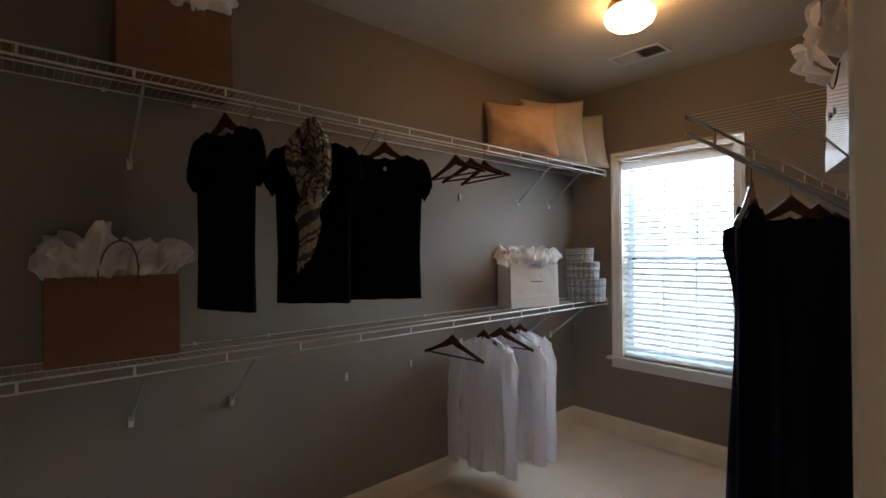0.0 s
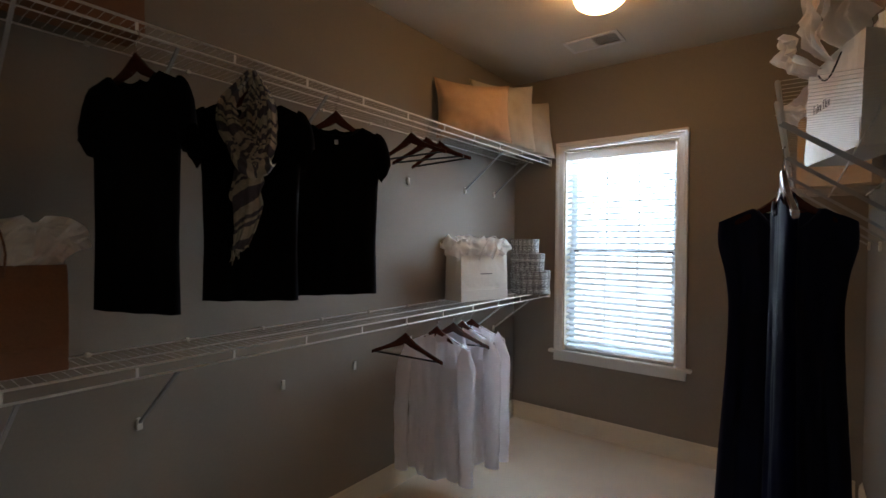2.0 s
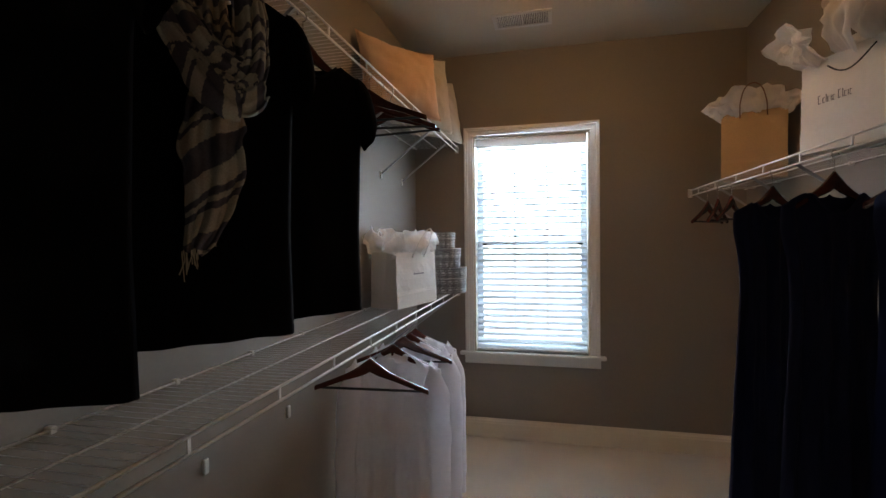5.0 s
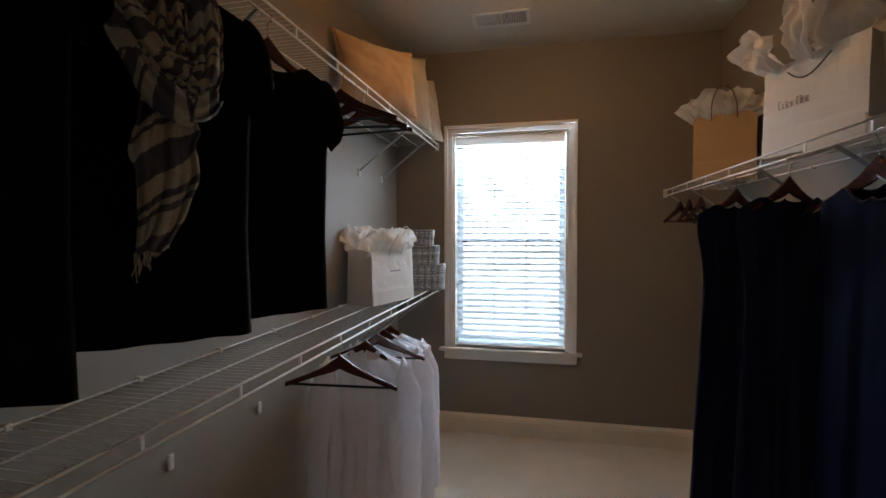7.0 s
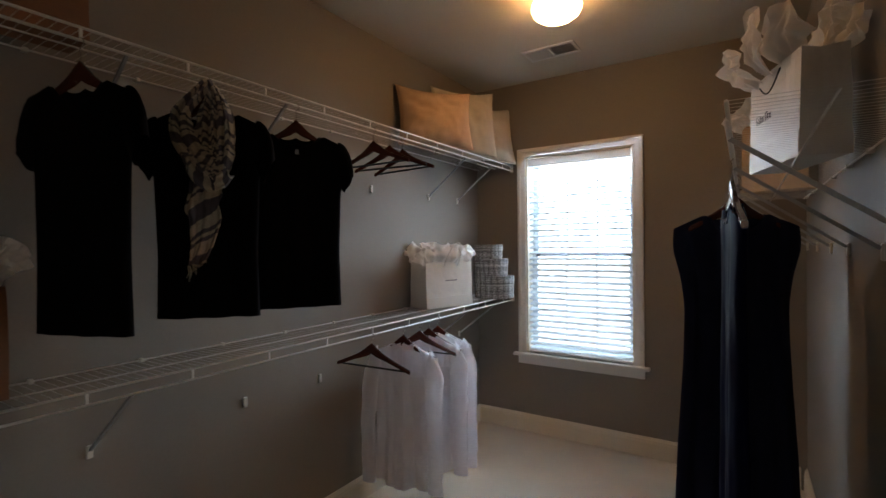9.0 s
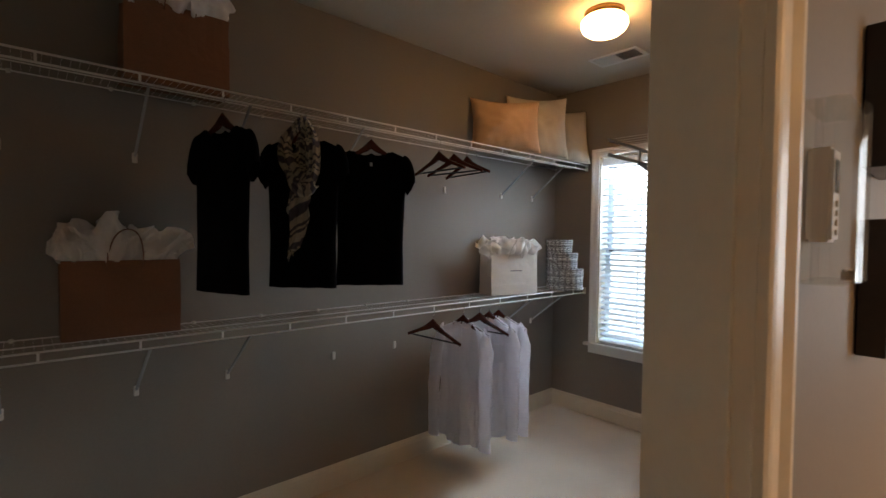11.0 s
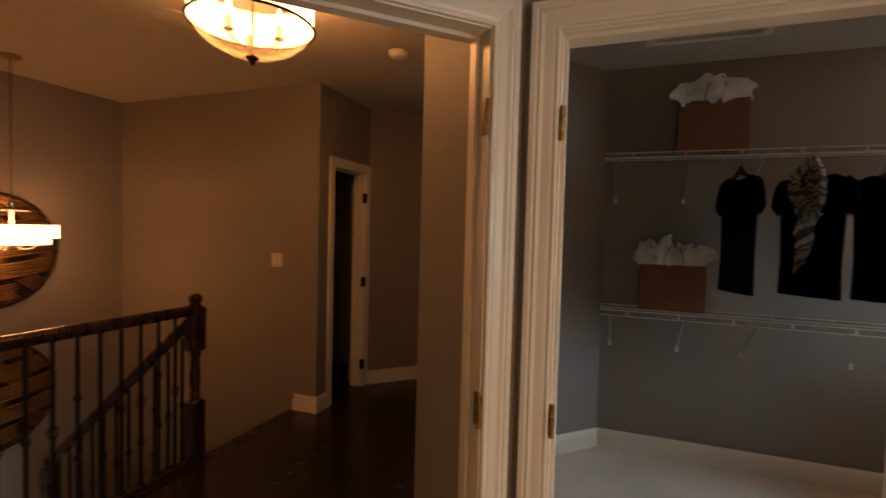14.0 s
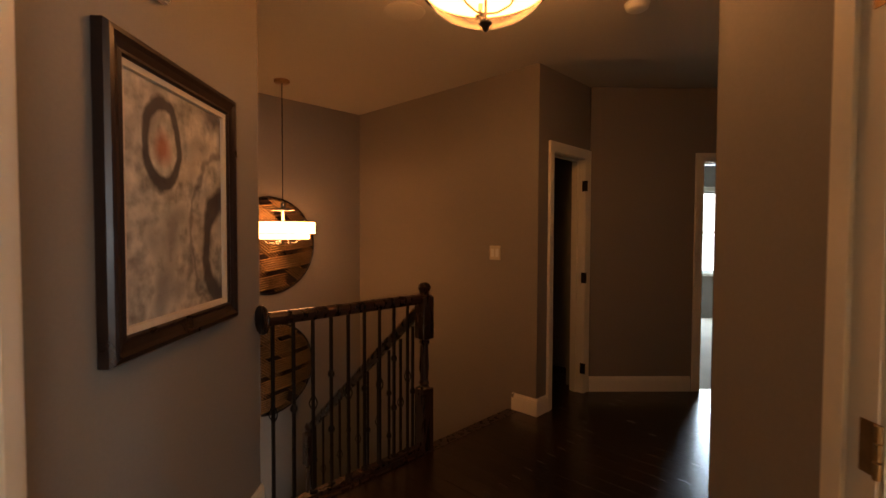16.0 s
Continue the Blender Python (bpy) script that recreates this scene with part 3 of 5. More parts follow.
def canvas_art():
    """Abstract canvas: warm grey washes, a dark ring with a rust heart, a larger arc at its edge, dark smudges along top and foot."""
    m = mat("abstract_canvas", (0.46, 0.42, 0.34), 0.55, var=0.75, scale=5, grain=22, bump=0.3, bump_scale=70)
    nt = m.node_tree
    b = nt.nodes["Principled BSDF"]
    base = b.inputs["Base Color"].links[0].from_socket
    tc = nt.nodes.new("ShaderNodeTexCoord")
    nz = nt.nodes.new("ShaderNodeTexNoise"); nz.inputs["Scale"].default_value = 9; nz.inputs["Detail"].default_value = 5
    nt.links.new(tc.outputs["Object"], nz.inputs["Vector"])

    def ring(cx, cz, rx, rz, width, soft):
        mp = nt.nodes.new("ShaderNodeMapping"); mp.vector_type = "POINT"
        mp.inputs["Location"].default_value = (-cx / rx, 0, -cz / rz)
        mp.inputs["Scale"].default_value = (1 / rx, 0, 1 / rz)
        nt.links.new(tc.outputs["Object"], mp.inputs[0])
        ad = nt.nodes.new("ShaderNodeVectorMath"); ad.operation = "MULTIPLY_ADD"
        nt.links.new(nz.outputs["Color"], ad.inputs[0]); ad.inputs[1].default_value = (0.5, 0.0, 0.5)
        nt.links.new(mp.outputs[0], ad.inputs[2])
        su = nt.nodes.new("ShaderNodeVectorMath"); su.operation = "SUBTRACT"; su.inputs[1].default_value = (0.25, 0, 0.25)
        nt.links.new(ad.outputs[0], su.inputs[0])
        ln = nt.nodes.new("ShaderNodeVectorMath"); ln.operation = "LENGTH"
        nt.links.new(su.outputs[0], ln.inputs[0])
        d = nt.nodes.new("ShaderNodeMath"); d.operation = "SUBTRACT"; d.inputs[1].default_value = 1.0 if width else 0.0
        nt.links.new(ln.outputs["Value"], d.inputs[0])
        a = nt.nodes.new("ShaderNodeMath"); a.operation = "ABSOLUTE"
        nt.links.new(d.outputs[0], a.inputs[0])
        r = nt.nodes.new("ShaderNodeMapRange")
        w = width or 1.0
        r.inputs["From Min"].default_value, r.inputs["From Max"].default_value = w, w * (1 - soft)
        nt.links.new(a.outputs[0], r.inputs[0])
        return r.outputs[0]

    def over(col, fac, color, amount):
        nonlocal base
        mx = nt.nodes.new("ShaderNodeMix"); mx.data_type = "RGBA"
        f = nt.nodes.new("ShaderNodeMath"); f.operation = "MULTIPLY"; f.inputs[1].default_value = amount
        nt.links.new(fac, f.inputs[0])
        nt.links.new(f.outputs[0], mx.inputs["Factor"])
        nt.links.new(base, mx.inputs["A"])
        mx.inputs["B"].default_value = (*color, 1)
        base = mx.outputs["Result"]

    blot = nt.nodes.new("ShaderNodeTexNoise"); blot.inputs["Scale"].default_value = 5.5; blot.inputs["Detail"].default_value = 6
    nt.links.new(tc.outputs["Object"], blot.inputs["Vector"])
    br = nt.nodes.new("ShaderNodeMapRange"); br.inputs["From Min"].default_value, br.inputs["From Max"].default_value = 0.53, 0.66
    nt.links.new(blot.outputs[0], br.inputs[0])
    over(None, br.outputs[0], (0.10, 0.085, 0.08), 0.75)
    over(None, ring(-0.10, 0.17, 0.06, 0.07, 0, 0.7), (0.42, 0.12, 0.04), 0.8)
    over(None, ring(-0.10, 0.18, 0.09, 0.13, 0.24, 0.5), (0.03, 0.025, 0.03), 0.9)
    over(None, ring(0.30, -0.16, 0.13, 0.19, 0.32, 0.5), (0.03, 0.022, 0.025), 0.9)
    over(None, ring(0.30, -0.10, 0.24, 0.30, 0.07, 0.8), (0.12, 0.10, 0.09), 0.6)
    over(None, ring(0.24, 0.34, 0.14, 0.05, 0, 0.8), (0.06, 0.05, 0.055), 0.8)
    nt.links.new(base, b.inputs["Base Color"])
    return m


def brushed():
    m = mat("brushed_silver_art", (0.55, 0.56, 0.58), 0.25, 1.0, var=0.5, scale=3, grain=40, stretch=(30, 30, 0.6))
    return m


DAMASK, CANVAS, BRUSHED = damask(), canvas_art(), brushed()
SCARFLIGHT = mat("cream_scarf_cloth", (0.46, 0.41, 0.33), 0.95, var=0.25, scale=14, grain=300, bump=0.6, bump_scale=350, spec=0.1)
SCARFDARK = mat("grey_scarf_cloth", (0.105, 0.098, 0.115), 0.95, var=0.3, scale=14, grain=300, bump=0.6, bump_scale=350, spec=0.1)
BRONZE = mat("woven_bronze_strips", (0.36, 0.23, 0.11), 0.31, 0.8, var=0.3, scale=6, grain=40)
FRAMEWOOD = mat("black_brown_frame_lacquer", (0.022, 0.011, 0.008), 0.3, var=0.3, scale=6, grain=50)
LINER = mat("cream_frame_liner", (0.60, 0.53, 0.40), 0.7, var=0.08, scale=10, grain=120)
ALU = mat("white_enamelled_metal", (0.62, 0.61, 0.57), 0.4, var=0.03)
VENTSHADE = mat("duct_shade", (0.03, 0.03, 0.03), 0.8)

# ---------------------------------------------------------------- hangers
def bar_y(bm, pts, half_y, m):
    """A flat wooden arm: pts are (x, z, half height); half_y its half thickness; rounded to eight sides."""
    rings = []
    for x, z, h in pts:
        ring = []
        for k in range(8):
            cy, cz = ((1, -0.62), (1, 0.62), (0.6, 1), (-0.6, 1), (-1, 0.62), (-1, -0.62), (-0.6, -1), (0.6, -1))[k]
            ring.append(bm.verts.new(m @ Vector((x, half_y * cy, z + h * cz))))
        rings.append(ring)
    for a, b in zip(rings, rings[1:]):
        for k in range(8):
            bm.faces.new((a[k], a[(k + 1) % 8], b[(k + 1) % 8], b[k]))
    bm.faces.new(rings[0][::-1])
    bm.faces.new(rings[-1])


def hanger(at, turn, label="dark mahogany wooden coat hanger with a black trouser bar", group="coat hangers", bar=True, width=0.43, stem=0.078, tilt=0.0, wood=None):
    """at: where the hook hangs on the rail; turn: degrees of its long side from x."""
    h = empty("coat_hanger", at, label, "coat hanger", group)
    h.rotation_euler = (0, radians(tilt), radians(turn))
    I = Matrix.Identity(4)
    w, top = width / 2, -stem
    pts = []
    for k in range(15):
        s = k / 7 - 1
        pts.append((s * w, top - 0.012 - 0.088 * (s * s + 0.0025) ** 0.44 + 0.010 * math.exp(-(s / 0.12) ** 2), 0.0085 + 0.013 * math.exp(-(s / 0.26) ** 2) + 0.004 * (1 - abs(s))))
    bm = bmesh.new()
    bar_y(bm, pts, 0.0068, I)
    bmesh.ops.recalc_face_normals(bm, faces=bm.faces[:])
    part("wooden_frame", bm, wood or HANGWOOD, h)
    hook = [(0.0, 0, top + 0.004), (0.0, 0, top + 0.022)]
    for k in range(9):
        a = radians(-80 + k * 33)
        hook.append((0.014 * math.cos(a) - 0.002, 0, -0.010 + 0.014 * math.sin(a)))
    part("hook", tube(bmesh.new(), hook, 0.0017, 6), STEEL, h, "chromed wire hook", smooth=True)
    if bar:
        part("trouser_bar", tube(bmesh.new(), [(-w + 0.012, 0, top - 0.098), (w - 0.012, 0, top - 0.098)], 0.0048, 8), CORD, h, "black trouser bar", smooth=True)
    return h


# ---------------------------------------------------------------- clothes
def garment(name, at, turn, label, category, group, material, hw, hem, top=-0.075, shoulder=0.205, tipdrop=0.075, neck=0.36, scoop=0.10, depth=0.018, folds=0.006, nfold=5, seed=1, rows=34, cols=44, skew=0.0, hemtilt=0.0, back_scoop=0.02, tails=0.0):
    """A closed cloth shell on a hanger. hw: list of (z, half width) from the shoulders down, z from the rail; hem: z of the lower edge."""
    g = empty(name, at, label, category, group)
    g.rotation_euler = (0, 0, radians(turn))
    rnd = random.Random(seed)
    ph = [rnd.uniform(0, 6.28) for _ in range(8)]

    def cut_width(z):
        if z >= hw[0][0]:
            return hw[0][1]
        for (za, wa), (zb, wb) in zip(hw, hw[1:]):
            if z >= zb:
                return wa + (wb - wa) * (za - z) / (za - zb)
        return hw[-1][1]

    def width(z):
        return sum(cut_width(z + 0.012 * k) for k in (-2, -1, 0, 1, 2)) / 5

    def surf(side):
        def f(a, b):
            s = 2 * a - 1
            zt = top - tipdrop * abs(s) ** 0.88
            q = abs(s) / neck
            if q < 1:
                zt -= (scoop if side < 0 else back_scoop) * (1 - q * q) ** 1.25
            low = hem + hemtilt * s + tails * (abs(s) ** 3 - 0.4) + 0.0012 * math.sin(9 * s + ph[0])
            r = b ** 0.9
            z = zt + (low - zt) * r
            drop = (top - z) / (top - hem)
            x = s * width(z) + skew * drop
            fold = folds * (0.25 + drop) * (math.sin(nfold * 1.7 * s + ph[1] + 1.2 * drop) + 0.6 * math.sin(nfold * 3.1 * s + ph[2]) + 0.35 * math.sin(nfold * 5.3 * s + ph[3] - drop))
            n = noise.noise(Vector((s * 4, z * 9, seed))) * folds * 0.9
            edge = (1 - abs(s) ** 7) ** 0.5
            thick = depth * (0.60 + 0.65 * drop) * edge
            y = side * thick + (fold + n) * (0.35 + 0.65 * edge) * (1 if side < 0 else 0.7)
            return Vector((x, y, z))
        return f

    bm = bmesh.new()
    sheet(bm, surf(-1), cols, rows)
    sheet(bm, surf(1), cols, rows)
    bmesh.ops.remove_doubles(bm, verts=bm.verts, dist=0.0012)
    bmesh.ops.recalc_face_normals(bm, faces=bm.faces[:])
    body = part("body", bm, material, g, smooth=True)
    return g, body


def neckband(parent, hw, neck, scoop, tipdrop, material, top=-0.074, side=-1):
    """A narrow ribbed edge along the scooped neck."""
    pts = []
    for k in range(17):
        q = (k / 8 - 1) * 0.90
        s = q * neck
        pts.append((s * hw, side * (0.011 + 0.003 * (1 - q * q)), top - tipdrop * abs(s) ** 0.88 - scoop * (1 - q * q) ** 1.25 + 0.001))
    part("neckband", tube(bmesh.new(), pts, 0.0042, 6), material, parent, smooth=True)


TEE = [(-0.13, 0.188), (-0.20, 0.186), (-0.28, 0.176), (-0.36, 0.168), (-0.60, 0.160), (-0.85, 0.166)]
RAIL_U, RAIL_L, RAIL_R = SU - 0.035 + 0.0036, SL - 0.035 + 0.0036, SR - 0.035 + 0.0036

tops = [((0.715, YF, RAIL_U), -69, 0.163, -0.808, 11, 0.95), ((1.072, YF, RAIL_U), -45, 0.17, -0.808, 12, 0.98), ((1.445, YF, RAIL_U), -34, 0.18, -0.818, 13, 1.05)]
for i, (at, turn, wid, hem, seed, k) in enumerate(tops):
    hanger(at, turn, "dark mahogany wooden coat hanger holding a black top", "coat hangers with tops", bar=False, width=0.31)
    prof = [(z, w * k) for z, w in TEE]
    g, body = garment("black_top", (at[0], at[1], at[2]), turn, ["plain black short-sleeved fitted top on a wooden hanger", "plain black short-sleeved top under a striped scarf", "plain black wide-necked top with a small neck label"][i], "top", "black tops on hangers", BLACK, prof, hem, neck=0.54, scoop=[0.098, 0.098, 0.092][i], back_scoop=0.066, seed=seed, folds=0.0016, nfold=3, tipdrop=0.092, top=-0.070)
    neckband(g, 0.184 * k, 0.54, [0.098, 0.098, 0.092][i], 0.092, BLACK, top=-0.070)
    neckband(g, 0.184 * k, 0.54, 0.066, 0.092, BLACK, top=-0.070, side=1)
    for sgn in (-1, 1):
        bm = bmesh.new()

        def cap_sleeve(a, b, sgn=sgn, k=k, seed=seed):
            ang = a * 2 * math.pi
            top_x, top_z = 0.160 + 0.060 * math.sin(b * 1.57), -0.138 - 0.140 * (1 - math.cos(b * 1.57))
            low_x, low_z = 0.150 + 0.032 * b, -0.300 - 0.050 * b
            c = (1 + math.cos(ang)) / 2
            x = low_x + (top_x - low_x) * c
            z = low_z + (top_z - low_z) * c + 0.004 * math.sin(9 * c + seed) * b
            w = 0.004 * noise.noise(Vector((c * 6, b * 5, seed + sgn)))
            return Vector((sgn * x * k, (0.017 + 0.007 * b) * math.sin(ang) + w, z))
        sheet(bm, cap_sleeve, 24, 8)
        bmesh.ops.remove_doubles(bm, verts=bm.verts, dist=0.0005)
        bmesh.ops.recalc_face_normals(bm, faces=bm.faces[:])
        part("sleeve", bm, BLACK, g, "short black cap sleeve", smooth=True)
    if i == 2:
        part("neck_label", boxes((-0.007, 0.007, -0.0215, -0.0195, -0.203, -0.185)), ZINC, g, "small pale neck label")
for x, turn in ((1.915, -90), (2.035, -84), (2.145, -97)):
    hanger((x, YF, RAIL_U), turn, "empty dark mahogany wooden coat hanger under the upper shelf", "empty hangers under the upper shelf")

hanger((1.885, YF, RAIL_L), -86, "empty dark mahogany wooden coat hanger beside the white shirts", "hangers under the lower shelf", stem=0.062)
hanger((2.284, YF, RAIL_L), -82, "empty dark mahogany wooden coat hanger among the white shirts", "hangers under the lower shelf", stem=0.062)


def shirt(x, turn, seed, label):
    at = (x, YF, RAIL_L)
    hanger(at, turn, "dark mahogany wooden coat hanger holding a white shirt", "hangers under the lower shelf", bar=False, stem=0.062, width=0.38)
    prof = [(-0.12, 0.196), (-0.19, 0.202), (-0.32, 0.176), (-0.52, 0.164), (-0.68, 0.178), (-0.84, 0.200)]
    g, body = garment("white_shirt", at, turn, label, "shirt", "white shirts on hangers", SHIRT, prof, -0.83, top=-0.058, tipdrop=0.095, neck=0.26, scoop=0.050, back_scoop=0.026, depth=0.022, folds=0.0150, nfold=4, seed=seed, hemtilt=0.0, tails=0.055, rows=44, cols=64)
    for sgn in (-1, 1):
        def sleeve(a, b, sgn=sgn):
            ang = a * 2 * math.pi
            z = -0.140 - 0.64 * b
            r = 0.056 - 0.020 * b + 0.006 * math.exp(-((b - 0.92) / 0.05) ** 2)
            cx = sgn * (0.176 + 0.020 * math.sin(b * 2.0)) + 0.014 * noise.noise(Vector((b * 4, seed, 0)))
            wr = 0.004 * noise.noise(Vector((math.cos(ang) * 1.5, b * 9, seed + sgn)))
            return Vector((cx + (r + wr) * math.cos(ang) * min(1, 0.35 + b * 5), -0.004 - 0.036 * min(1, b * 3) + (0.014 + 0.006 * b + wr) * math.sin(ang), z + 0.03 * (1 - b) * (-sgn * math.cos(ang))))
        bm = bmesh.new()
        sheet(bm, sleeve, 16, 30)
        bmesh.ops.remove_doubles(bm, verts=bm.verts, dist=0.0005)
        bmesh.ops.recalc_face_normals(bm, faces=bm.faces[:])
        part("sleeve", bm, SHIRT, g, smooth=True)
        cx = sgn * (0.176 + 0.020 * math.sin(2.0))
        bm = bmesh.new()
        sheet(bm, lambda a, b: Vector((cx + (0.040 + 0.0015 * b) * math.cos(a * 6.2832), -0.040 + (0.021 + 0.001 * b) * math.sin(a * 6.2832), -0.775 - 0.062 * b)), 16, 3)
        bmesh.ops.remove_doubles(bm, verts=bm.verts, dist=0.0005)
        part("cuff", bm, SHIRT, g, "buttoned white cuff", smooth=True)
    for sgn in (-1, 1):
        bm = bmesh.new()
        sheet(bm, lambda a, b: Vector((sgn * (0.006 + 0.058 * a - 0.010 * b), -0.012 - 0.010 * b - 0.012 * math.cos(a * 1.5) * (0.4 + b), -0.083 - 0.024 * a - 0.036 * b * (1 - 0.55 * a))), 8, 3)
        part("collar", bm, SHIRT, g, "pressed white shirt collar", smooth=True)
    part("placket", boxes((-0.014, 0.014, -0.040, -0.037, -0.80, -0.10)), SHIRT, g)
    part("chest_pocket", boxes((0.05, 0.135, -0.0375, -0.0360, -0.36, -0.25)), SHIRT, g, "square chest pocket")
    return g


shirt(2.135, -80, 21, "white cotton long-sleeved shirt with a chest pocket on a wooden hanger")
shirt(2.373, -76, 22, "white cotton long-sleeved shirt hung among its like")
shirt(2.466, -72, 23, "white cotton long-sleeved shirt hung last in the row")

DRESS = [(-0.14, 0.185), (-0.235, 0.192), (-0.32, 0.168), (-0.42, 0.155), (-0.60, 0.160), (-0.90, 0.180), (-1.45, 0.205)]
hanger((1.562, YR, RAIL_R), 7, "glossy dark wooden coat hanger holding a blue satin dress", "hangers over the dresses", bar=False, width=0.43, wood=LACQUER)
g, body = garment("blue_dress", (1.562, YR, RAIL_R), 187, "long sleeveless navy blue satin dress on a glossy hanger", "dress", "", NAVYLIGHT, [(z, w * (0.98 if z > -0.4 else 1.05)) for z, w in DRESS], -1.40, top=-0.074, tipdrop=0.095, neck=0.50, scoop=0.085, back_scoop=0.055, seed=31, folds=0.0035, nfold=4, depth=0.022, rows=46, cols=60)
neckband(g, 0.180, 0.50, 0.085, 0.095, NAVY)
neckband(g, 0.180, 0.50, 0.055, 0.095, NAVY, side=1)
for i, x in enumerate((1.97, 2.385)):
    hanger((x, YR, RAIL_R), 112 + 5 * i, "dark mahogany wooden coat hanger holding a navy dress", "hangers over the dresses", bar=False, width=0.31)
    g, body = garment("navy_dress", (x, YR, RAIL_R), -68 + 5 * i, ["long sleeveless very dark navy jersey dress", "long cap-sleeved very dark navy jersey dress hung farther along"][i], "dress", "dark dresses", NAVY, DRESS, -1.42, top=-0.074, tipdrop=0.095, neck=0.50, scoop=0.11, back_scoop=0.055, seed=32 + i, folds=0.009, nfold=6, rows=44, cols=54)
    neckband(g, 0.185, 0.50, 0.11, 0.095, NAVY)
for x, turn in ((2.82, 141), (3.01, 147), (3.18, 137)):
    hanger((x, YR, RAIL_R), turn, "empty dark mahogany wooden coat hanger beyond the dresses", "empty hangers beyond the dresses", width=0.32)


# ---------------------------------------------------------------- scarf
def scarf():
    s = empty("scarf", (1.058, YF - 0.040, RAIL_U - 0.03), "cream and grey striped fringed scarf looped over a black top", "scarf")
    s.rotation_euler = (0, 0, radians(-45))
    fine = [0, 0, 0, 1, 1, 0, 0, 0, 1, 1, 1, 0, 0, 1, 0, 0, 0, 1, 1, 1, 1, 1, 0, 0]
    broad = [0] * 13 + [1] * 12 + [0] * 4 + [1] * 3 + [0] * 9 + [1] * 15 + [0] * 10 + [1] * 4 + [0] * 3 + [1] * 4

    def ribbon(name, path, widths, seed, gather, depth):
        bm = bmesh.new()
        n, m = 120, 36
        rnd = random.Random(seed)
        ph = [rnd.uniform(0, 6) for _ in range(4)]
        P3 = [Vector(p) for p in path]

        def at(t):
            u = t * (len(P3) - 1)
            i = min(int(u), len(P3) - 2)
            q = u - i
            a, b = P3[max(i - 1, 0)], P3[i]
            c, d = P3[i + 1], P3[min(i + 2, len(P3) - 1)]
            p = 0.5 * ((2 * b) + (c - a) * q + (2 * a - 5 * b + 4 * c - d) * q * q + (3 * b - a - 3 * c + d) * q ** 3)
            return p, widths[i] + (widths[i + 1] - widths[i]) * q

        def f(a, b):
            p, w = at(b)
            p2, _ = at(min(b + 0.02, 1))
            p1, _ = at(max(b - 0.02, 0))
            d = (p2 - p1).normalized()
            side = Vector((d.z, 0, -d.x)).normalized() if abs(d.z) + abs(d.x) > 1e-6 else Vector((1, 0, 0))
            if side.x < 0:
                side = -side
            v = (a - 0.5) * 2
            fy = gather * math.sin(v * 8 + ph[0] + b * 3) + gather * 0.7 * math.sin(v * 15 + ph[1] + b * 4) + 0.010 * noise.noise(Vector((v * 3, b * 9, seed)))
            w *= 0.90 + 0.14 * noise.noise(Vector((b * 7, seed, v)))
            return p + side * (v * w) + Vector((0, -depth * math.cos(v * 1.5) + fy, 0.006 * math.sin(v * 5 + ph[2])))
        sheet(bm, f, m, n)
        bm.faces.ensure_lookup_table()
        for i in range(m):
            for j in range(n):
                if name in ("tail", "knot"):
                    k, pat = int((j + 0.75 * i + 1.2 * math.sin(i * 0.3)) / 1.35) + 5, broad
                else:
                    k, pat = int(0.52 * j + (-0.20 if seed == 1 else 0.16) * i + 0.8 * math.sin(i * 0.5 + seed)) + 7 * seed, fine
                bm.faces[i * n + j].material_index = pat[k % len(pat)]
        ob = part(name, bm, [SCARFLIGHT, SCARFDARK], s, smooth=True)
        sol = ob.modifiers.new("solid", "SOLIDIFY")
        sol.thickness = 0.0018
        return ob

    ribbon("loop", [(0.0, 0, 0.0), (-0.040, -0.02, -0.055), (-0.076, -0.03, -0.115), (-0.070, -0.035, -0.185), (-0.025, -0.045, -0.255), (0.030, -0.05, -0.290)], [0.010, 0.022, 0.034, 0.042, 0.042, 0.034], 1, 0.006, 0.024)
    ribbon("loop", [(0.004, 0, 0.0), (0.034, -0.02, -0.055), (0.050, -0.03, -0.120), (0.054, -0.035, -0.200), (0.050, -0.045, -0.270), (0.020, -0.05, -0.310)], [0.010, 0.020, 0.034, 0.036, 0.034, 0.030], 2, 0.006, 0.024)
    ribbon("loop", [(0.002, 0.01, -0.03), (-0.010, 0.0, -0.12), (-0.006, -0.005, -0.22), (0.004, -0.01, -0.32)], [0.012, 0.030, 0.050, 0.046], 6, 0.009, 0.010)
    ribbon("knot", [(-0.060, -0.03, -0.23), (-0.02, -0.055, -0.30), (0.030, -0.06, -0.33), (0.068, -0.05, -0.30)], [0.022, 0.038, 0.040, 0.026], 3, 0.006, 0.026)
    ribbon("tail", [(0.000, -0.02, -0.31), (-0.014, -0.03, -0.38), (-0.012, -0.03, -0.46), (-0.024, -0.025, -0.54), (-0.044, -0.02, -0.60)], [0.046, 0.060, 0.056, 0.040, 0.020], 4, 0.007, 0.014)
    rnd = random.Random(5)
    bm = bmesh.new()
    for k in range(26):
        x = -0.066 + 0.0026 * k
        z0 = -0.600 + 0.075 * (k / 26)
        tube(bm, [(x, -0.022, z0), (x + rnd.uniform(-0.004, 0.004), -0.022 + rnd.uniform(-0.004, 0.004), z0 - 0.02), (x + rnd.uniform(-0.008, 0.006), -0.022, z0 - rnd.uniform(0.035, 0.055))], 0.0012, 4, caps=False)
    part("fringe", bm, SCARFLIGHT, s, "cream twisted fringe")
    return s


scarf()


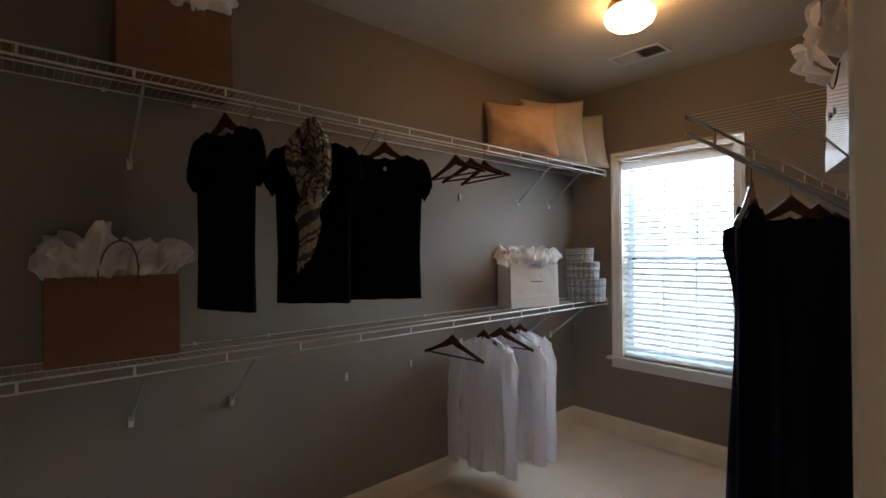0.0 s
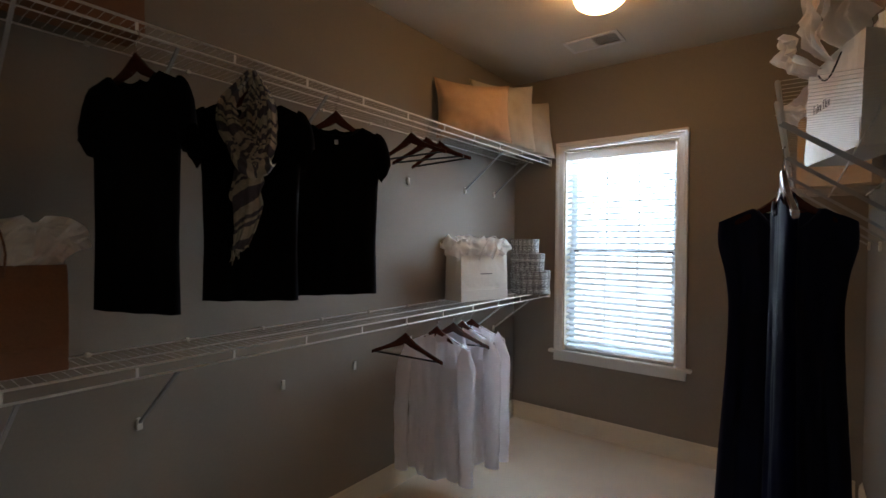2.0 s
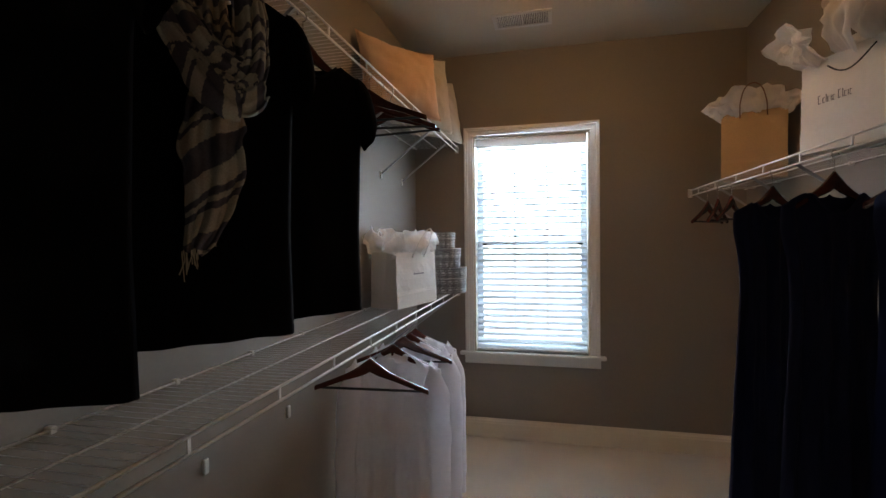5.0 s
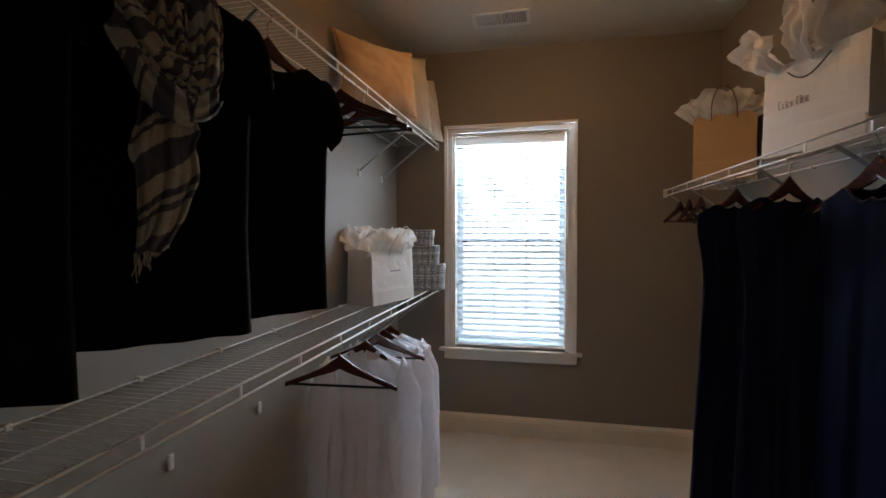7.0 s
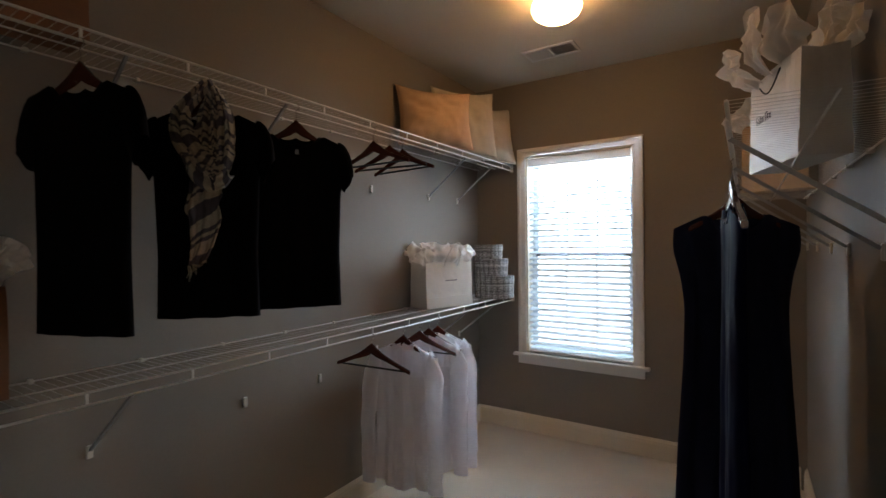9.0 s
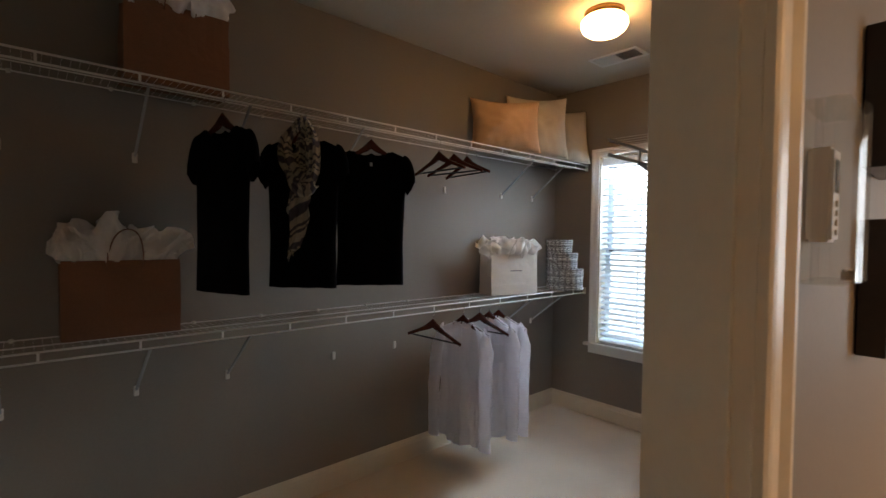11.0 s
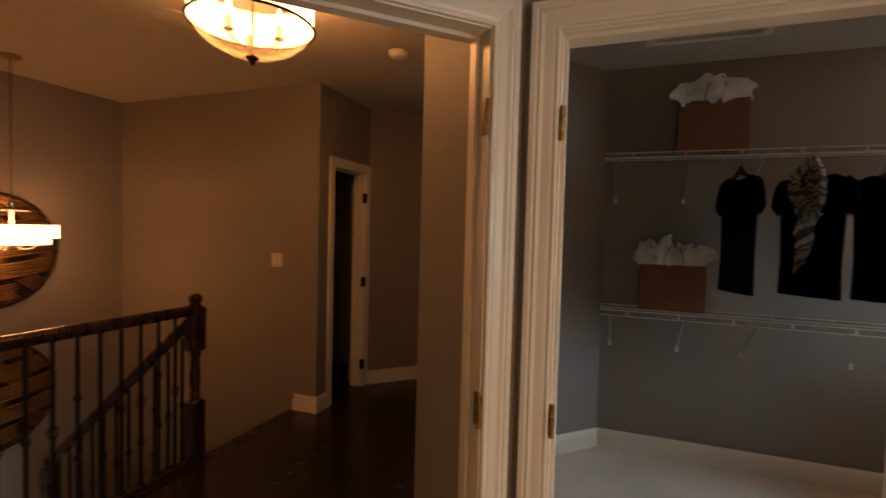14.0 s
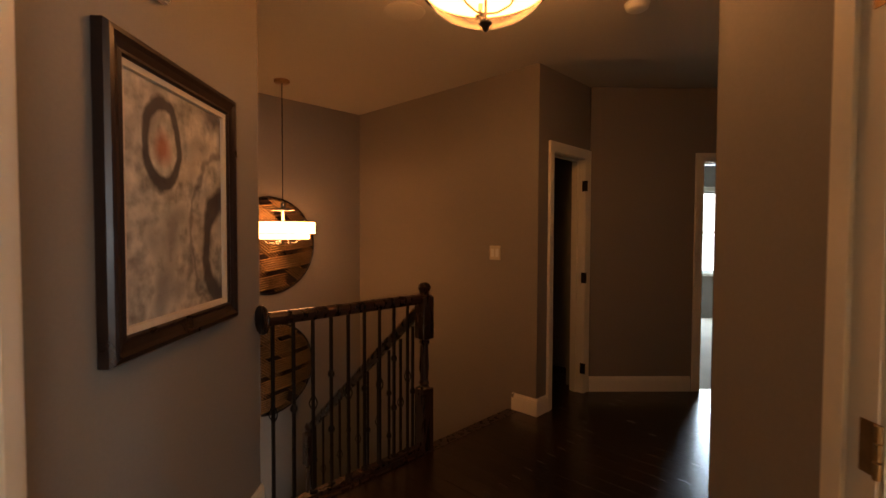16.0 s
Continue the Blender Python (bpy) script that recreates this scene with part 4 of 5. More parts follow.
# ---------------------------------------------------------------- bags, tissue, boxes, pillows
def bag(at, turn, w, d, h, material, label, handle_mat, handle="arc", taper=0.0, group=""):
    """A paper bag with its base's middle at at; its wide face looks along local -y."""
    b = empty("shopping_bag", at, label, "bag", group)
    b.rotation_euler = (0, 0, radians(turn))
    bm = bmesh.new()
    t = 0.0012
    nz, nx, ny = 10, 12, 6
    for off, flip in ((0.0, False), (-t, True)):
        ring_pts = []
        for i in range(nx):
            ring_pts.append((-w / 2 + w * i / nx, -d / 2, 0))
        for i in range(ny):
            ring_pts.append((w / 2, -d / 2 + d * i / ny, 1))
        for i in range(nx):
            ring_pts.append((w / 2 - w * i / nx, d / 2, 2))
        for i in range(ny):
            ring_pts.append((-w / 2, d / 2 - d * i / ny, 3))
        rows = []
        for j in range(nz + 1):
            z = h * j / nz
            row = []
            for x, y, s in ring_pts:
                k = 1 - taper * (j / nz)
                nn = noise.noise(Vector((x * 9 + at[0] * 5, y * 9, z * 9 + s))) * 0.009 * min(1, 0.3 + j / nz)
                yy = y * (1 - 0.12 * (j / nz))
                if s in (1, 3):
                    g = (1 - abs(2 * y / d)) * 0.030 * (j / nz) ** 1.2
                    xx = x * k - math.copysign(g - nn, x)
                else:
                    xx = x * k
                    yy += math.copysign(nn, y)
                    if abs(abs(z) - h * 0.27) < 0.02:
                        yy -= math.copysign(0.002, y)
                row.append(bm.verts.new((xx + math.copysign(off, x) * 1.0, yy + math.copysign(off, y), z)))
            rows.append(row)
        n = len(ring_pts)
        for a, c in zip(rows, rows[1:]):
            for i in range(n):
                q = (a[i], a[(i + 1) % n], c[(i + 1) % n], c[i])
                bm.faces.new(q[::-1] if flip else q)
        if not flip:
            bm.faces.new(rows[0][::-1])
    part("body", bm, material, b)
    part("bottom_fold", boxes((-w / 2 + 0.004, w / 2 - 0.004, -d / 2 - 0.0022, -d / 2 - 0.0004, 0.002, h * 0.24)), material, b)
    for sy in (-1, 1):
        pts = []
        for k in range(15):
            a = k / 14
            if handle == "arc":
                pts.append((0.055 * -math.cos(a * math.pi) * (1.0 if 0.1 < a < 0.9 else 1.05), sy * (d / 2 + 0.003 + 0.075 * math.sin(a * math.pi) ** 0.6), h - 0.03 + 0.150 * math.sin(a * math.pi) ** 0.6))
            else:
                pts.append((-0.085 + 0.17 * a, sy * (d / 2 + 0.006), h - 0.035 - 0.042 * math.sin(a * math.pi) * (1.25 - 0.5 * a) + 0.012 * a))
        if handle == "arc" or sy < 0:
            part("handle", tube(bmesh.new(), pts, 0.0026, 6), handle_mat, b, "twisted cord handle", smooth=True)
    return b


def tissue(at, turn, w, d, petals, seed, height=0.10, puff=0.05, label="crumpled white tissue paper sticking out of a bag", spread=1.0):
    t = empty("tissue_paper", at, label, "tissue paper", "tissue paper in the bags")
    t.rotation_euler = (0, 0, radians(turn))
    rnd = random.Random(seed)
    for p in range(petals):
        a = (p + 0.5) / petals * 2 - 1
        front = -1 if p % 2 == 0 else 1
        x0 = a * w * 0.40 + rnd.uniform(-0.01, 0.01)
        y0 = front * d * rnd.uniform(0.05, 0.28)
        hh = height * rnd.uniform(0.75, 1.2) * (1.1 - 0.35 * abs(a))
        ww = w / petals * rnd.uniform(1.1, 1.7)
        lean = Vector((a * 0.45 * spread + rnd.uniform(-0.22, 0.22), front * rnd.uniform(0.15, 0.55), 1)).normalized()
        sd = Vector((1, rnd.uniform(-0.5, 0.5), -lean.x * 0.6)).normalized()
        nrm = lean.cross(sd).normalized()
        off = Vector((rnd.uniform(0, 50), 0, seed))
        curl = rnd.uniform(0.0, 0.05) * front

        def f(u, v):
            s = u * 2 - 1
            tip = hh * (1 - 0.42 * abs(s) ** 2.2 + 0.22 * noise.noise(Vector((s * 1.6, off.x, 0))))
            p0 = Vector((x0, y0, -0.03)) + lean * (v * (tip + 0.03)) + sd * (s * ww * (0.45 + 0.80 * v ** 0.8))
            q = Vector((s * 1.1, v * 1.3, 0)) + off
            soft = noise.noise(q) + 0.5 * noise.noise(q * 2.1)
            crease = abs(noise.noise(q * 1.9 + Vector((7, 3, 0)))) ** 0.8
            belly = front * 0.045 * math.sin(min(v * 1.25, 1.0) * math.pi)
            return p0 + nrm * ((soft + 1.1 * crease - 0.4) * puff * (0.35 + 0.75 * v)) + Vector((0, belly + curl * v * v, 0.004 * noise.noise(q * 6)))
        bm = bmesh.new()
        sheet(bm, f, 14, 12)
        part("sheet", bm, TISSUE, t, smooth=p % 3 != 0)
    return t


def round_box(at, r, h, label):
    b = empty("round_box", at, label, "box", "stacked patterned boxes")
    part("body", lathe(bmesh.new(), [(r * 0.98, 0), (r, 0.003), (r, h * 0.62), (r * 0.99, h * 0.62)], 48), DAMASK, b, smooth=False)
    part("lid", lathe(bmesh.new(), [(r + 0.0035, h * 0.60), (r + 0.004, h * 0.60 + 0.002), (r + 0.004, h - 0.002), (r + 0.001, h)], 48), DAMASK, b, "patterned lid with a pale rim")
    part("rim", lathe(bmesh.new(), [(r + 0.0042, h * 0.60), (r + 0.0050, h * 0.60 + 0.0005), (r + 0.0050, h * 0.60 + 0.0015), (r + 0.0042, h * 0.60 + 0.002)], 48, cap=False), WHITE, b)
    return b


def pillow(a, b2, z, h, lean, material, label, thick=0.075, seed=1):
    """Stands on its lower edge from a to b2, leaning back by lean degrees."""
    a, b2 = Vector((*a, 0)), Vector((*b2, 0))
    d = b2 - a
    w = d.length
    mid = (a + b2) / 2
    p = empty("pillow", (mid.x, mid.y, z), label, "pillow", "pillows on the shelf")
    p.rotation_euler = (radians(-lean), 0, math.atan2(d.y, d.x))
    bm = bmesh.new()

    def surf(side):
        def f(u, v):
            s, t = 2 * u - 1, 2 * v - 1
            k = (max(0, 1 - abs(s) ** 2.2) ** 0.62) * (max(0, 1 - abs(t) ** 2.2) ** 0.62)
            pin = 1 - 0.085 * (1 - abs(t) ** 2) * 1.0
            pinz = 1 - 0.085 * (1 - abs(s) ** 2)
            n = noise.noise(Vector((s * 2.2, t * 2.2, seed))) * 0.018 + noise.noise(Vector((s * 6, t * 6, seed))) * 0.007
            wr = 0.005 * math.sin(10 * s + seed) * max(0, -t) ** 2
            x = s * w / 2 * pin
            zz = h / 2 + t * h / 2 * pinz + (0.012 * (s * s) if t > 0 else -0.0)
            zz = max(zz, 0.003)
            return Vector((x, side * (thick * k + (n + wr) * k ** 0.3), zz))
        return f
    sheet(bm, surf(-1), 28, 24)
    sheet(bm, surf(1), 28, 24)
    bmesh.ops.remove_doubles(bm, verts=bm.verts, dist=0.001)
    bmesh.ops.recalc_face_normals(bm, faces=bm.faces[:])
    part("cushion", bm, material, p, smooth=True)
    pts = []
    for k in range(48):
        q = k / 12
        i, fr = int(q), q - int(q)
        s, t = [(-1 + 2 * fr, -1), (1, -1 + 2 * fr), (1 - 2 * fr, 1), (-1, 1 - 2 * fr)][i]
        pts.append((s * w / 2 * (1 - 0.085 * (1 - t * t)), 0, max(0.003, h / 2 + t * h / 2 * (1 - 0.085 * (1 - s * s)) + (0.012 * s * s if t > 0 else 0))))
    part("seam", tube(bmesh.new(), pts, 0.0028, 6, closed=True), material, p, smooth=True)
    return p


ZU, ZL, ZR = SU + 0.0045, SL + 0.0045, SR + 0.0045
bag((0.388, 2.165, ZL), 0, 0.385, 0.15, 0.295, KRAFT, "brown kraft paper shopping bag on the lower wire shelf", KRAFT)
tissue((0.372, 2.165, ZL + 0.295), 0, 0.32, 0.13, 7, 3, height=0.18, puff=0.065, spread=1.0)
bag((0.580, 2.165, ZU), 0, 0.385, 0.15, 0.325, KRAFT, "brown kraft paper shopping bag on the upper wire shelf", KRAFT)
tissue((0.585, 2.165, ZU + 0.325), 0, 0.38, 0.15, 6, 8, height=0.175, puff=0.05, spread=0.8)
bag((2.715, 2.125, ZL), -16, 0.39, 0.165, 0.285, CARD, "glossy white paper shopping bag on the lower wire shelf", CARD)
tissue((2.715, 2.125, ZL + 0.285), -16, 0.43, 0.17, 8, 14, height=0.14, puff=0.045, spread=1.0)
wb = bpy.data.objects["shopping_bag.002"]
part("printed_line", boxes((-0.045, 0.055, -0.0855, -0.0845, 0.165, 0.171)), mat("grey_print", (0.2, 0.19, 0.19), 0.6), wb, "small unreadable grey line of print")
bag((3.024, 0.327, ZR), -113, 0.28, 0.15, 0.335, KRAFTLIGHT, "light brown kraft paper bag on the short wire shelf", KRAFT)
tissue((3.024, 0.327, ZR + 0.335), -113, 0.33, 0.15, 7, 21, height=0.115, puff=0.05, spread=0.7)
ck = bag((2.098, 0.335, ZR), 197, 0.40, 0.13, 0.32, CARD, "white card shopping bag with a black cord handle", CORD, handle="cord")
tissue((2.098, 0.335, ZR + 0.32), 197, 0.42, 0.13, 6, 27, height=0.18, puff=0.055, spread=0.6)
LOGO = mat("dark_grey_print", (0.05, 0.05, 0.055), 0.6)
x = -0.125
for k, wdt in enumerate((0.015, 0.010, 0.003, 0.010, 0.003, 0.010, 0.0, 0.013, 0.003, 0.010, 0.003, 0.010)):
    if wdt:
        tall = 0.192 if k in (0, 2, 7, 8) else 0.182
        part("logo_stroke", boxes((x, x + 0.0013, -0.0682, -0.0668, 0.164, tall)), LOGO, ck)
        if wdt > 0.004:
            part("logo_stroke", boxes((x + 0.0013, x + wdt * 0.7, -0.0682, -0.0668, tall - 0.0013, tall), (x + 0.0013, x + wdt * 0.7, -0.0682, -0.0668, 0.164, 0.1653)), LOGO, ck)
    x += wdt + 0.0032 if wdt else 0.007

for at, r, h, lab in (((3.300, 2.040), 0.142, 0.165, "large round black and white damask box at a stack's bottom"), ((3.275, 2.050), 0.120, 0.125, "middle round black and white damask box in a stack"), ((3.250, 2.060), 0.100, 0.102, "small round black and white damask box topping a stack")):
    z = {0.142: ZL, 0.120: ZL + 0.165, 0.100: ZL + 0.290}[r]
    round_box((at[0], at[1], z), r, h, lab)

pillow((2.42, 2.235), (2.835, 1.945), ZU, 0.375, 8, PEACH, "peach satin pillow leaning on the upper wire shelf", seed=1, thick=0.095)
pillow((2.80, 2.225), (3.19, 1.95), ZU, 0.475, 8, CREAM, "cream cotton pillow standing behind the peach pillow", seed=2, thick=0.100)
pillow((3.10, 2.20), (3.49, 1.94), ZU, 0.44, 12, CREAM, "cream cotton pillow leaning towards the window wall", seed=3, thick=0.090)

# ---------------------------------------------------------------- closet ceiling
cl = empty("ceiling_lamp", (2.43, 1.25, CEIL), "lit round opal glass ceiling lamp with a brass pan", "ceiling lamp")
part("pan", lathe(bmesh.new(), [(0.075, -0.04), (0.105, -0.035), (0.105, -0.002), (0.10, 0)], 36), BRASS, cl, "brass lamp pan", smooth=True)
part("globe", lathe(bmesh.new(), [(0.108, -0.036), (0.120, -0.050), (0.123, -0.072), (0.112, -0.098), (0.085, -0.118), (0.045, -0.129), (0.001, -0.132)], 36), GLOBE, cl, "lit opal glass globe", smooth=True)
vent = structure(empty("ceiling_vent", (3.075, 1.508, CEIL)), "white metal ceiling air vent with two banks of slats", "vent")
part("frame", bevel(boxes((-0.095, -0.070, -0.168, 0.168, -0.008, 0), (0.070, 0.095, -0.168, 0.168, -0.008, 0), (-0.070, 0.070, -0.168, -0.145, -0.008, 0), (-0.070, 0.070, 0.145, 0.168, -0.008, 0), (-0.070, 0.070, -0.006, 0.006, -0.007, 0)), 0.002), ALU, vent)
# flat near-black sheet: the shade inside the duct, put in as colour
part("backing", boxes((-0.07, 0.07, -0.145, 0.145, -0.0015, 0)), VENTSHADE, vent)
proto = None
for bank, sgn in ((-1, 1), (1, -1)):
    for k in range(14):
        y = bank * (0.0125 + 0.0098 * k)
        if proto is None:
            proto = part("slat", boxes((-0.069, 0.069, -0.004, 0.004, -0.0004, 0.0004)), ALU, vent)
            ob = proto
        else:
            ob = new("slat", proto.data)
            ob.parent = vent
        ob.matrix_basis = Matrix.Translation((0, y, -0.0055)) @ Matrix.Rotation(radians(sgn * 38), 4, "X")
hatch = structure(empty("attic_hatch", (0.49, 1.50, CEIL)), "white attic hatch with a moulded frame in the closet ceiling", "hatch")
hm = [(0.0, 0.0), (0.05, 0.0), (0.05, -0.012), (0.04, -0.018), (0.02, -0.014), (0.0, -0.006)]
bm = bmesh.new()
cs = [(-0.32, 0.42), (0.32, 0.42), (0.32, -0.42), (-0.32, -0.42)]
rings = []
for (x, y) in cs:
    rings.append([bm.verts.new((x - math.copysign(o, x), y - math.copysign(o, y), z)) for o, z in hm])
for i in range(4):
    a, c = rings[i], rings[(i + 1) % 4]
    for k in range(len(hm)):
        bm.faces.new((a[k], a[(k + 1) % len(hm)], c[(k + 1) % len(hm)], c[k]))
bmesh.ops.recalc_face_normals(bm, faces=bm.faces[:])
part("frame", bm, TRIM, hatch)
part("panel", boxes((-0.27, 0.27, -0.37, 0.37, -0.004, 0)), CEILING, hatch)

# ---------------------------------------------------------------- thermostat and silver wall art
th = empty("thermostat", (0.915, YO, 1.50), "small white wall thermostat with a grey display", "thermostat")
part("body", bevel(boxes((-0.040, 0.012, -0.028, 0, -0.062, 0.064)), 0.004, 2), WHITE, th)
part("display", boxes((-0.026, 0.0, -0.0292, -0.0282, 0.004, 0.048)), SCREEN, th, "grey display")
for k in range(4):
    part("button", bevel(boxes((-0.018, -0.008, -0.0305, -0.0282, -0.014 - 0.013 * k, -0.006 - 0.013 * k)), 0.001), PLASTIC, th)
gd = empty("thermostat_guard", (0.89, YO, 1.50), "clear curved acrylic guard box over the thermostat", "cover")
bm = bmesh.new()
prof = [(-0.082, 0.0), (-0.082, -0.028), (-0.070, -0.046), (-0.035, -0.060), (0.020, -0.064), (0.062, -0.050), (0.082, -0.020), (0.082, 0.0)]
pts = []
for (xa, ya), (xb, yb) in zip(prof, prof[1:]):
    pts += [(xa + (xb - xa) * t / 3, ya + (yb - ya) * t / 3) for t in range(3)]
pts.append(prof[-1])
for _ in range(3):
    pts = [pts[0]] + [((p[0] + 2 * q[0] + r[0]) / 4, (p[1] + 2 * q[1] + r[1]) / 4) for p, q, r in zip(pts, pts[1:], pts[2:])] + [pts[-1]]
sheet(bm, lambda a, b: Vector((*pts[round(a * (len(pts) - 1))], -0.112 + 0.224 * b)), len(pts) - 1, 2)
bmesh.ops.recalc_face_normals(bm, faces=bm.faces[:])
part("cover", bm, ACRYLIC, gd, smooth=True)
part("end_plate", bevel(boxes((-0.076, 0.076, -0.050, -0.001, 0.1125, 0.1145)), 0.0008), ACRYLIC, gd)
part("end_plate", bevel(boxes((-0.076, 0.076, -0.050, -0.001, -0.1145, -0.1125)), 0.0008), ACRYLIC, gd)
part("lock", lathe(bmesh.new(), [(0.008, 0), (0.008, 0.012), (0.006, 0.014)], 16, (0.0, -0.045, -0.111)), STEEL, gd, "small steel lock")
for k, (z, lab) in enumerate(((1.735, "black-edged square wall art with brushed silver bands"), (1.347, "black-edged square wall art with a brushed silver face"))):
    art = empty("wall_art", (1.490, YO, z), lab, "wall art", "silver wall art")
    part("edge", bevel(boxes((-0.14, 0.14, -0.048, -0.002, -0.138 - 0.008 * (1 - k), 0.138)), 0.002), FRAMEWOOD, art)
    part("face", boxes((-0.136, 0.136, -0.0505, -0.048, -0.134, 0.134)), BRUSHED, art, "brushed silver face with fine upright lines")

# ---------------------------------------------------------------- hall
fu = Matrix(((-K, K, 0, 0), (K, K, 0, 0), (0, 0, 1, 0), (0, 0, 0, 1)))     # (u, v, z) to the world


def to_world(u, v, z=0.0, along="u"):
    """A matrix with x along u (or v) of the hall."""
    m = Matrix.Translation(P(u, v, z)) @ Matrix.Rotation(radians(135 if along == "u" else 45), 4, "Z")
    return m


pic = empty("framed_picture", (0, 0, 0), "large abstract canvas in a dark wooden frame with a cream liner", "picture")
pic.matrix_basis = Matrix.Translation(P(1.04, -1.798, 1.486)) @ Matrix.Rotation(radians(-45), 4, "Z") @ Matrix.Rotation(radians(180), 4, "Z")
# local x runs away from the bedroom, local -y looks into the hall
W2, H2 = 0.388, 0.450
FP = [(0.0, 0.0), (0.0, 0.030), (0.008, 0.042), (0.022, 0.044), (0.034, 0.036), (0.055, 0.030), (0.066, 0.034), (0.072, 0.028), (0.072, 0.0)]
LP = [(0.072, 0.0), (0.072, 0.024), (0.090, 0.022), (0.093, 0.014), (0.093, 0.0)]
for nm, prof, mt in (("frame", FP, FRAMEWOOD), ("liner", LP, LINER)):
    bm = bmesh.new()
    rings = []
    for sx, sz in ((-1, 1), (1, 1), (1, -1), (-1, -1)):
        rings.append([bm.verts.new((sx * (W2 - o), -dd, sz * (H2 - o))) for o, dd in prof])
    for i in range(4):
        a, c = rings[i], rings[(i + 1) % 4]
        for k in range(len(prof)):
            bm.faces.new((a[k], a[(k + 1) % len(prof)], c[(k + 1) % len(prof)], c[k]))
    bmesh.ops.recalc_face_normals(bm, faces=bm.faces[:])
    part(nm, bm, mt, pic, {"frame": "dark brown moulded frame", "liner": "cream liner"}[nm])
part("canvas", boxes((-W2 + 0.09, W2 - 0.09, -0.012, -0.002, -H2 + 0.09, H2 - 0.09)), CANVAS, pic, "abstract painting with a dark ring and a rust patch")

al = empty("alarm_horn", (0, 0, 0), "small white wall-mounted alarm box", "alarm")
al.matrix_basis = Matrix.Translation(P(0.912, -1.798, 2.17)) @ Matrix.Rotation(radians(135), 4, "Z")
part("body", bevel(boxes((-0.052, 0.052, -0.034, 0, -0.062, 0.062)), 0.008, 2), PLASTIC, al)
part("grille", boxes((-0.018, 0.018, -0.0352, -0.0342, 0.004, 0.012), (-0.018, 0.018, -0.0352, -0.0342, -0.012, -0.004)), IRON, al)

sw = empty("light_switch", (-2.60, 1.98, 1.235), "almond double light switch plate on the stairwell wall", "switch")
part("plate", bevel(boxes((-0.057, 0.057, -0.006, 0, -0.058, 0.058)), 0.003), LINER, sw)
for x in (-0.023, 0.023):
    part("rocker", bevel(boxes((x - 0.016, x + 0.016, -0.010, -0.006, -0.033, 0.033)), 0.0015), PLASTIC, sw)

# ceiling drum fixture
fx = empty("drum_ceiling_light", (-1.515, 0.495, CEIL - 0.055), "lit drum ceiling light with bronze rings, glass dish and candle bulbs", "ceiling light")
part("canopy", lathe(bmesh.new(), [(0.07, -0.022), (0.075, -0.016), (0.075, 0.055)], 32), BRONZE, fx, "bronze canopy")
bm = bmesh.new()
lathe(bm, [(0.262, -0.195), (0.265, -0.03), (0.262, -0.03), (0.259, -0.195), (0.262, -0.195)], 48, cap=False)
part("drum_shade", bm, DRUM, fx, "lit cream drum shade", smooth=True)
for z in (-0.030, -0.200):
    part("ring", tube(bmesh.new(), [(0.268 * math.cos(k * math.pi / 24), 0.268 * math.sin(k * math.pi / 24), z) for k in range(48)], 0.0065, 6, closed=True), IRON, fx, "dark bronze ring", smooth=True)
bm = bmesh.new()
lathe(bm, [(0.255, -0.200), (0.235, -0.245), (0.19, -0.285), (0.12, -0.318), (0.04, -0.332), (0.006, -0.334), (0.006, -0.331), (0.04, -0.329), (0.12, -0.315), (0.188, -0.282), (0.232, -0.243), (0.252, -0.200)], 48, cap=False)
gl = part("glass_dish", bm, DISH, fx, "clear seeded glass dish", smooth=True)
gl.visible_shadow = False
part("finial", lathe(bmesh.new(), [(0.004, -0.375), (0.012, -0.366), (0.016, -0.352), (0.028, -0.344), (0.028, -0.336), (0.006, -0.333), (0.006, -0.02)], 20), IRON, fx, "dark bronze finial and stem", smooth=True)
for k in range(3):
    a = radians(20 + 120 * k)
    c, s = math.cos(a), math.sin(a)
    part("arm", tube(bmesh.new(), [(0, 0, -0.30), (c * 0.05, s * 0.05, -0.305), (c * 0.105, s * 0.105, -0.285), (c * 0.12, s * 0.12, -0.262)], 0.0045, 6), IRON, fx, "dark bronze arm", smooth=True)
    part("bobeche", lathe(bmesh.new(), [(0.006, -0.266), (0.024, -0.258), (0.024, -0.254), (0.010, -0.252)], 16, (c * 0.12, s * 0.12, 0)), IRON, fx, smooth=True)
    part("candle", lathe(bmesh.new(), [(0.010, -0.252), (0.010, -0.20)], 12, (c * 0.12, s * 0.12, 0)), LINER, fx)
    part("bulb", lathe(bmesh.new(), [(0.007, -0.20), (0.014, -0.175), (0.012, -0.15), (0.003, -0.125)], 12, (c * 0.12, s * 0.12, 0)), BULB, fx, "lit candle bulb", smooth=True)

# pendant over the stairs
pe = empty("pendant_light", (-3.975, 0.85, CEIL), "lit two-tier drum pendant light over the stairs", "pendant light")
part("canopy", lathe(bmesh.new(), [(0.055, -0.025), (0.065, -0.018), (0.065, 0)], 28), BRONZE, pe, smooth=True)
part("rod", tube(bmesh.new(), [(0, 0, -0.02), (0, 0, -1.12)], 0.004, 6), IRON, pe)
part("stem", lathe(bmesh.new(), [(0.006, -1.26), (0.012, -1.2), (0.012, -1.06), (0.02, -1.05), (0.02, -1.03), (0.006, -1.0)], 16), STEEL, pe, smooth=True)
part("spreader", lathe(bmesh.new(), [(0.10, -1.085), (0.10, -1.078), (0.02, -1.06), (0.01, -1.06)], 28), STEEL, pe, smooth=True)
bm = bmesh.new()
lathe(bm, [(0.262, -1.275), (0.262, -1.18), (0.259, -1.18), (0.259, -1.275), (0.262, -1.275)], 44, cap=False)
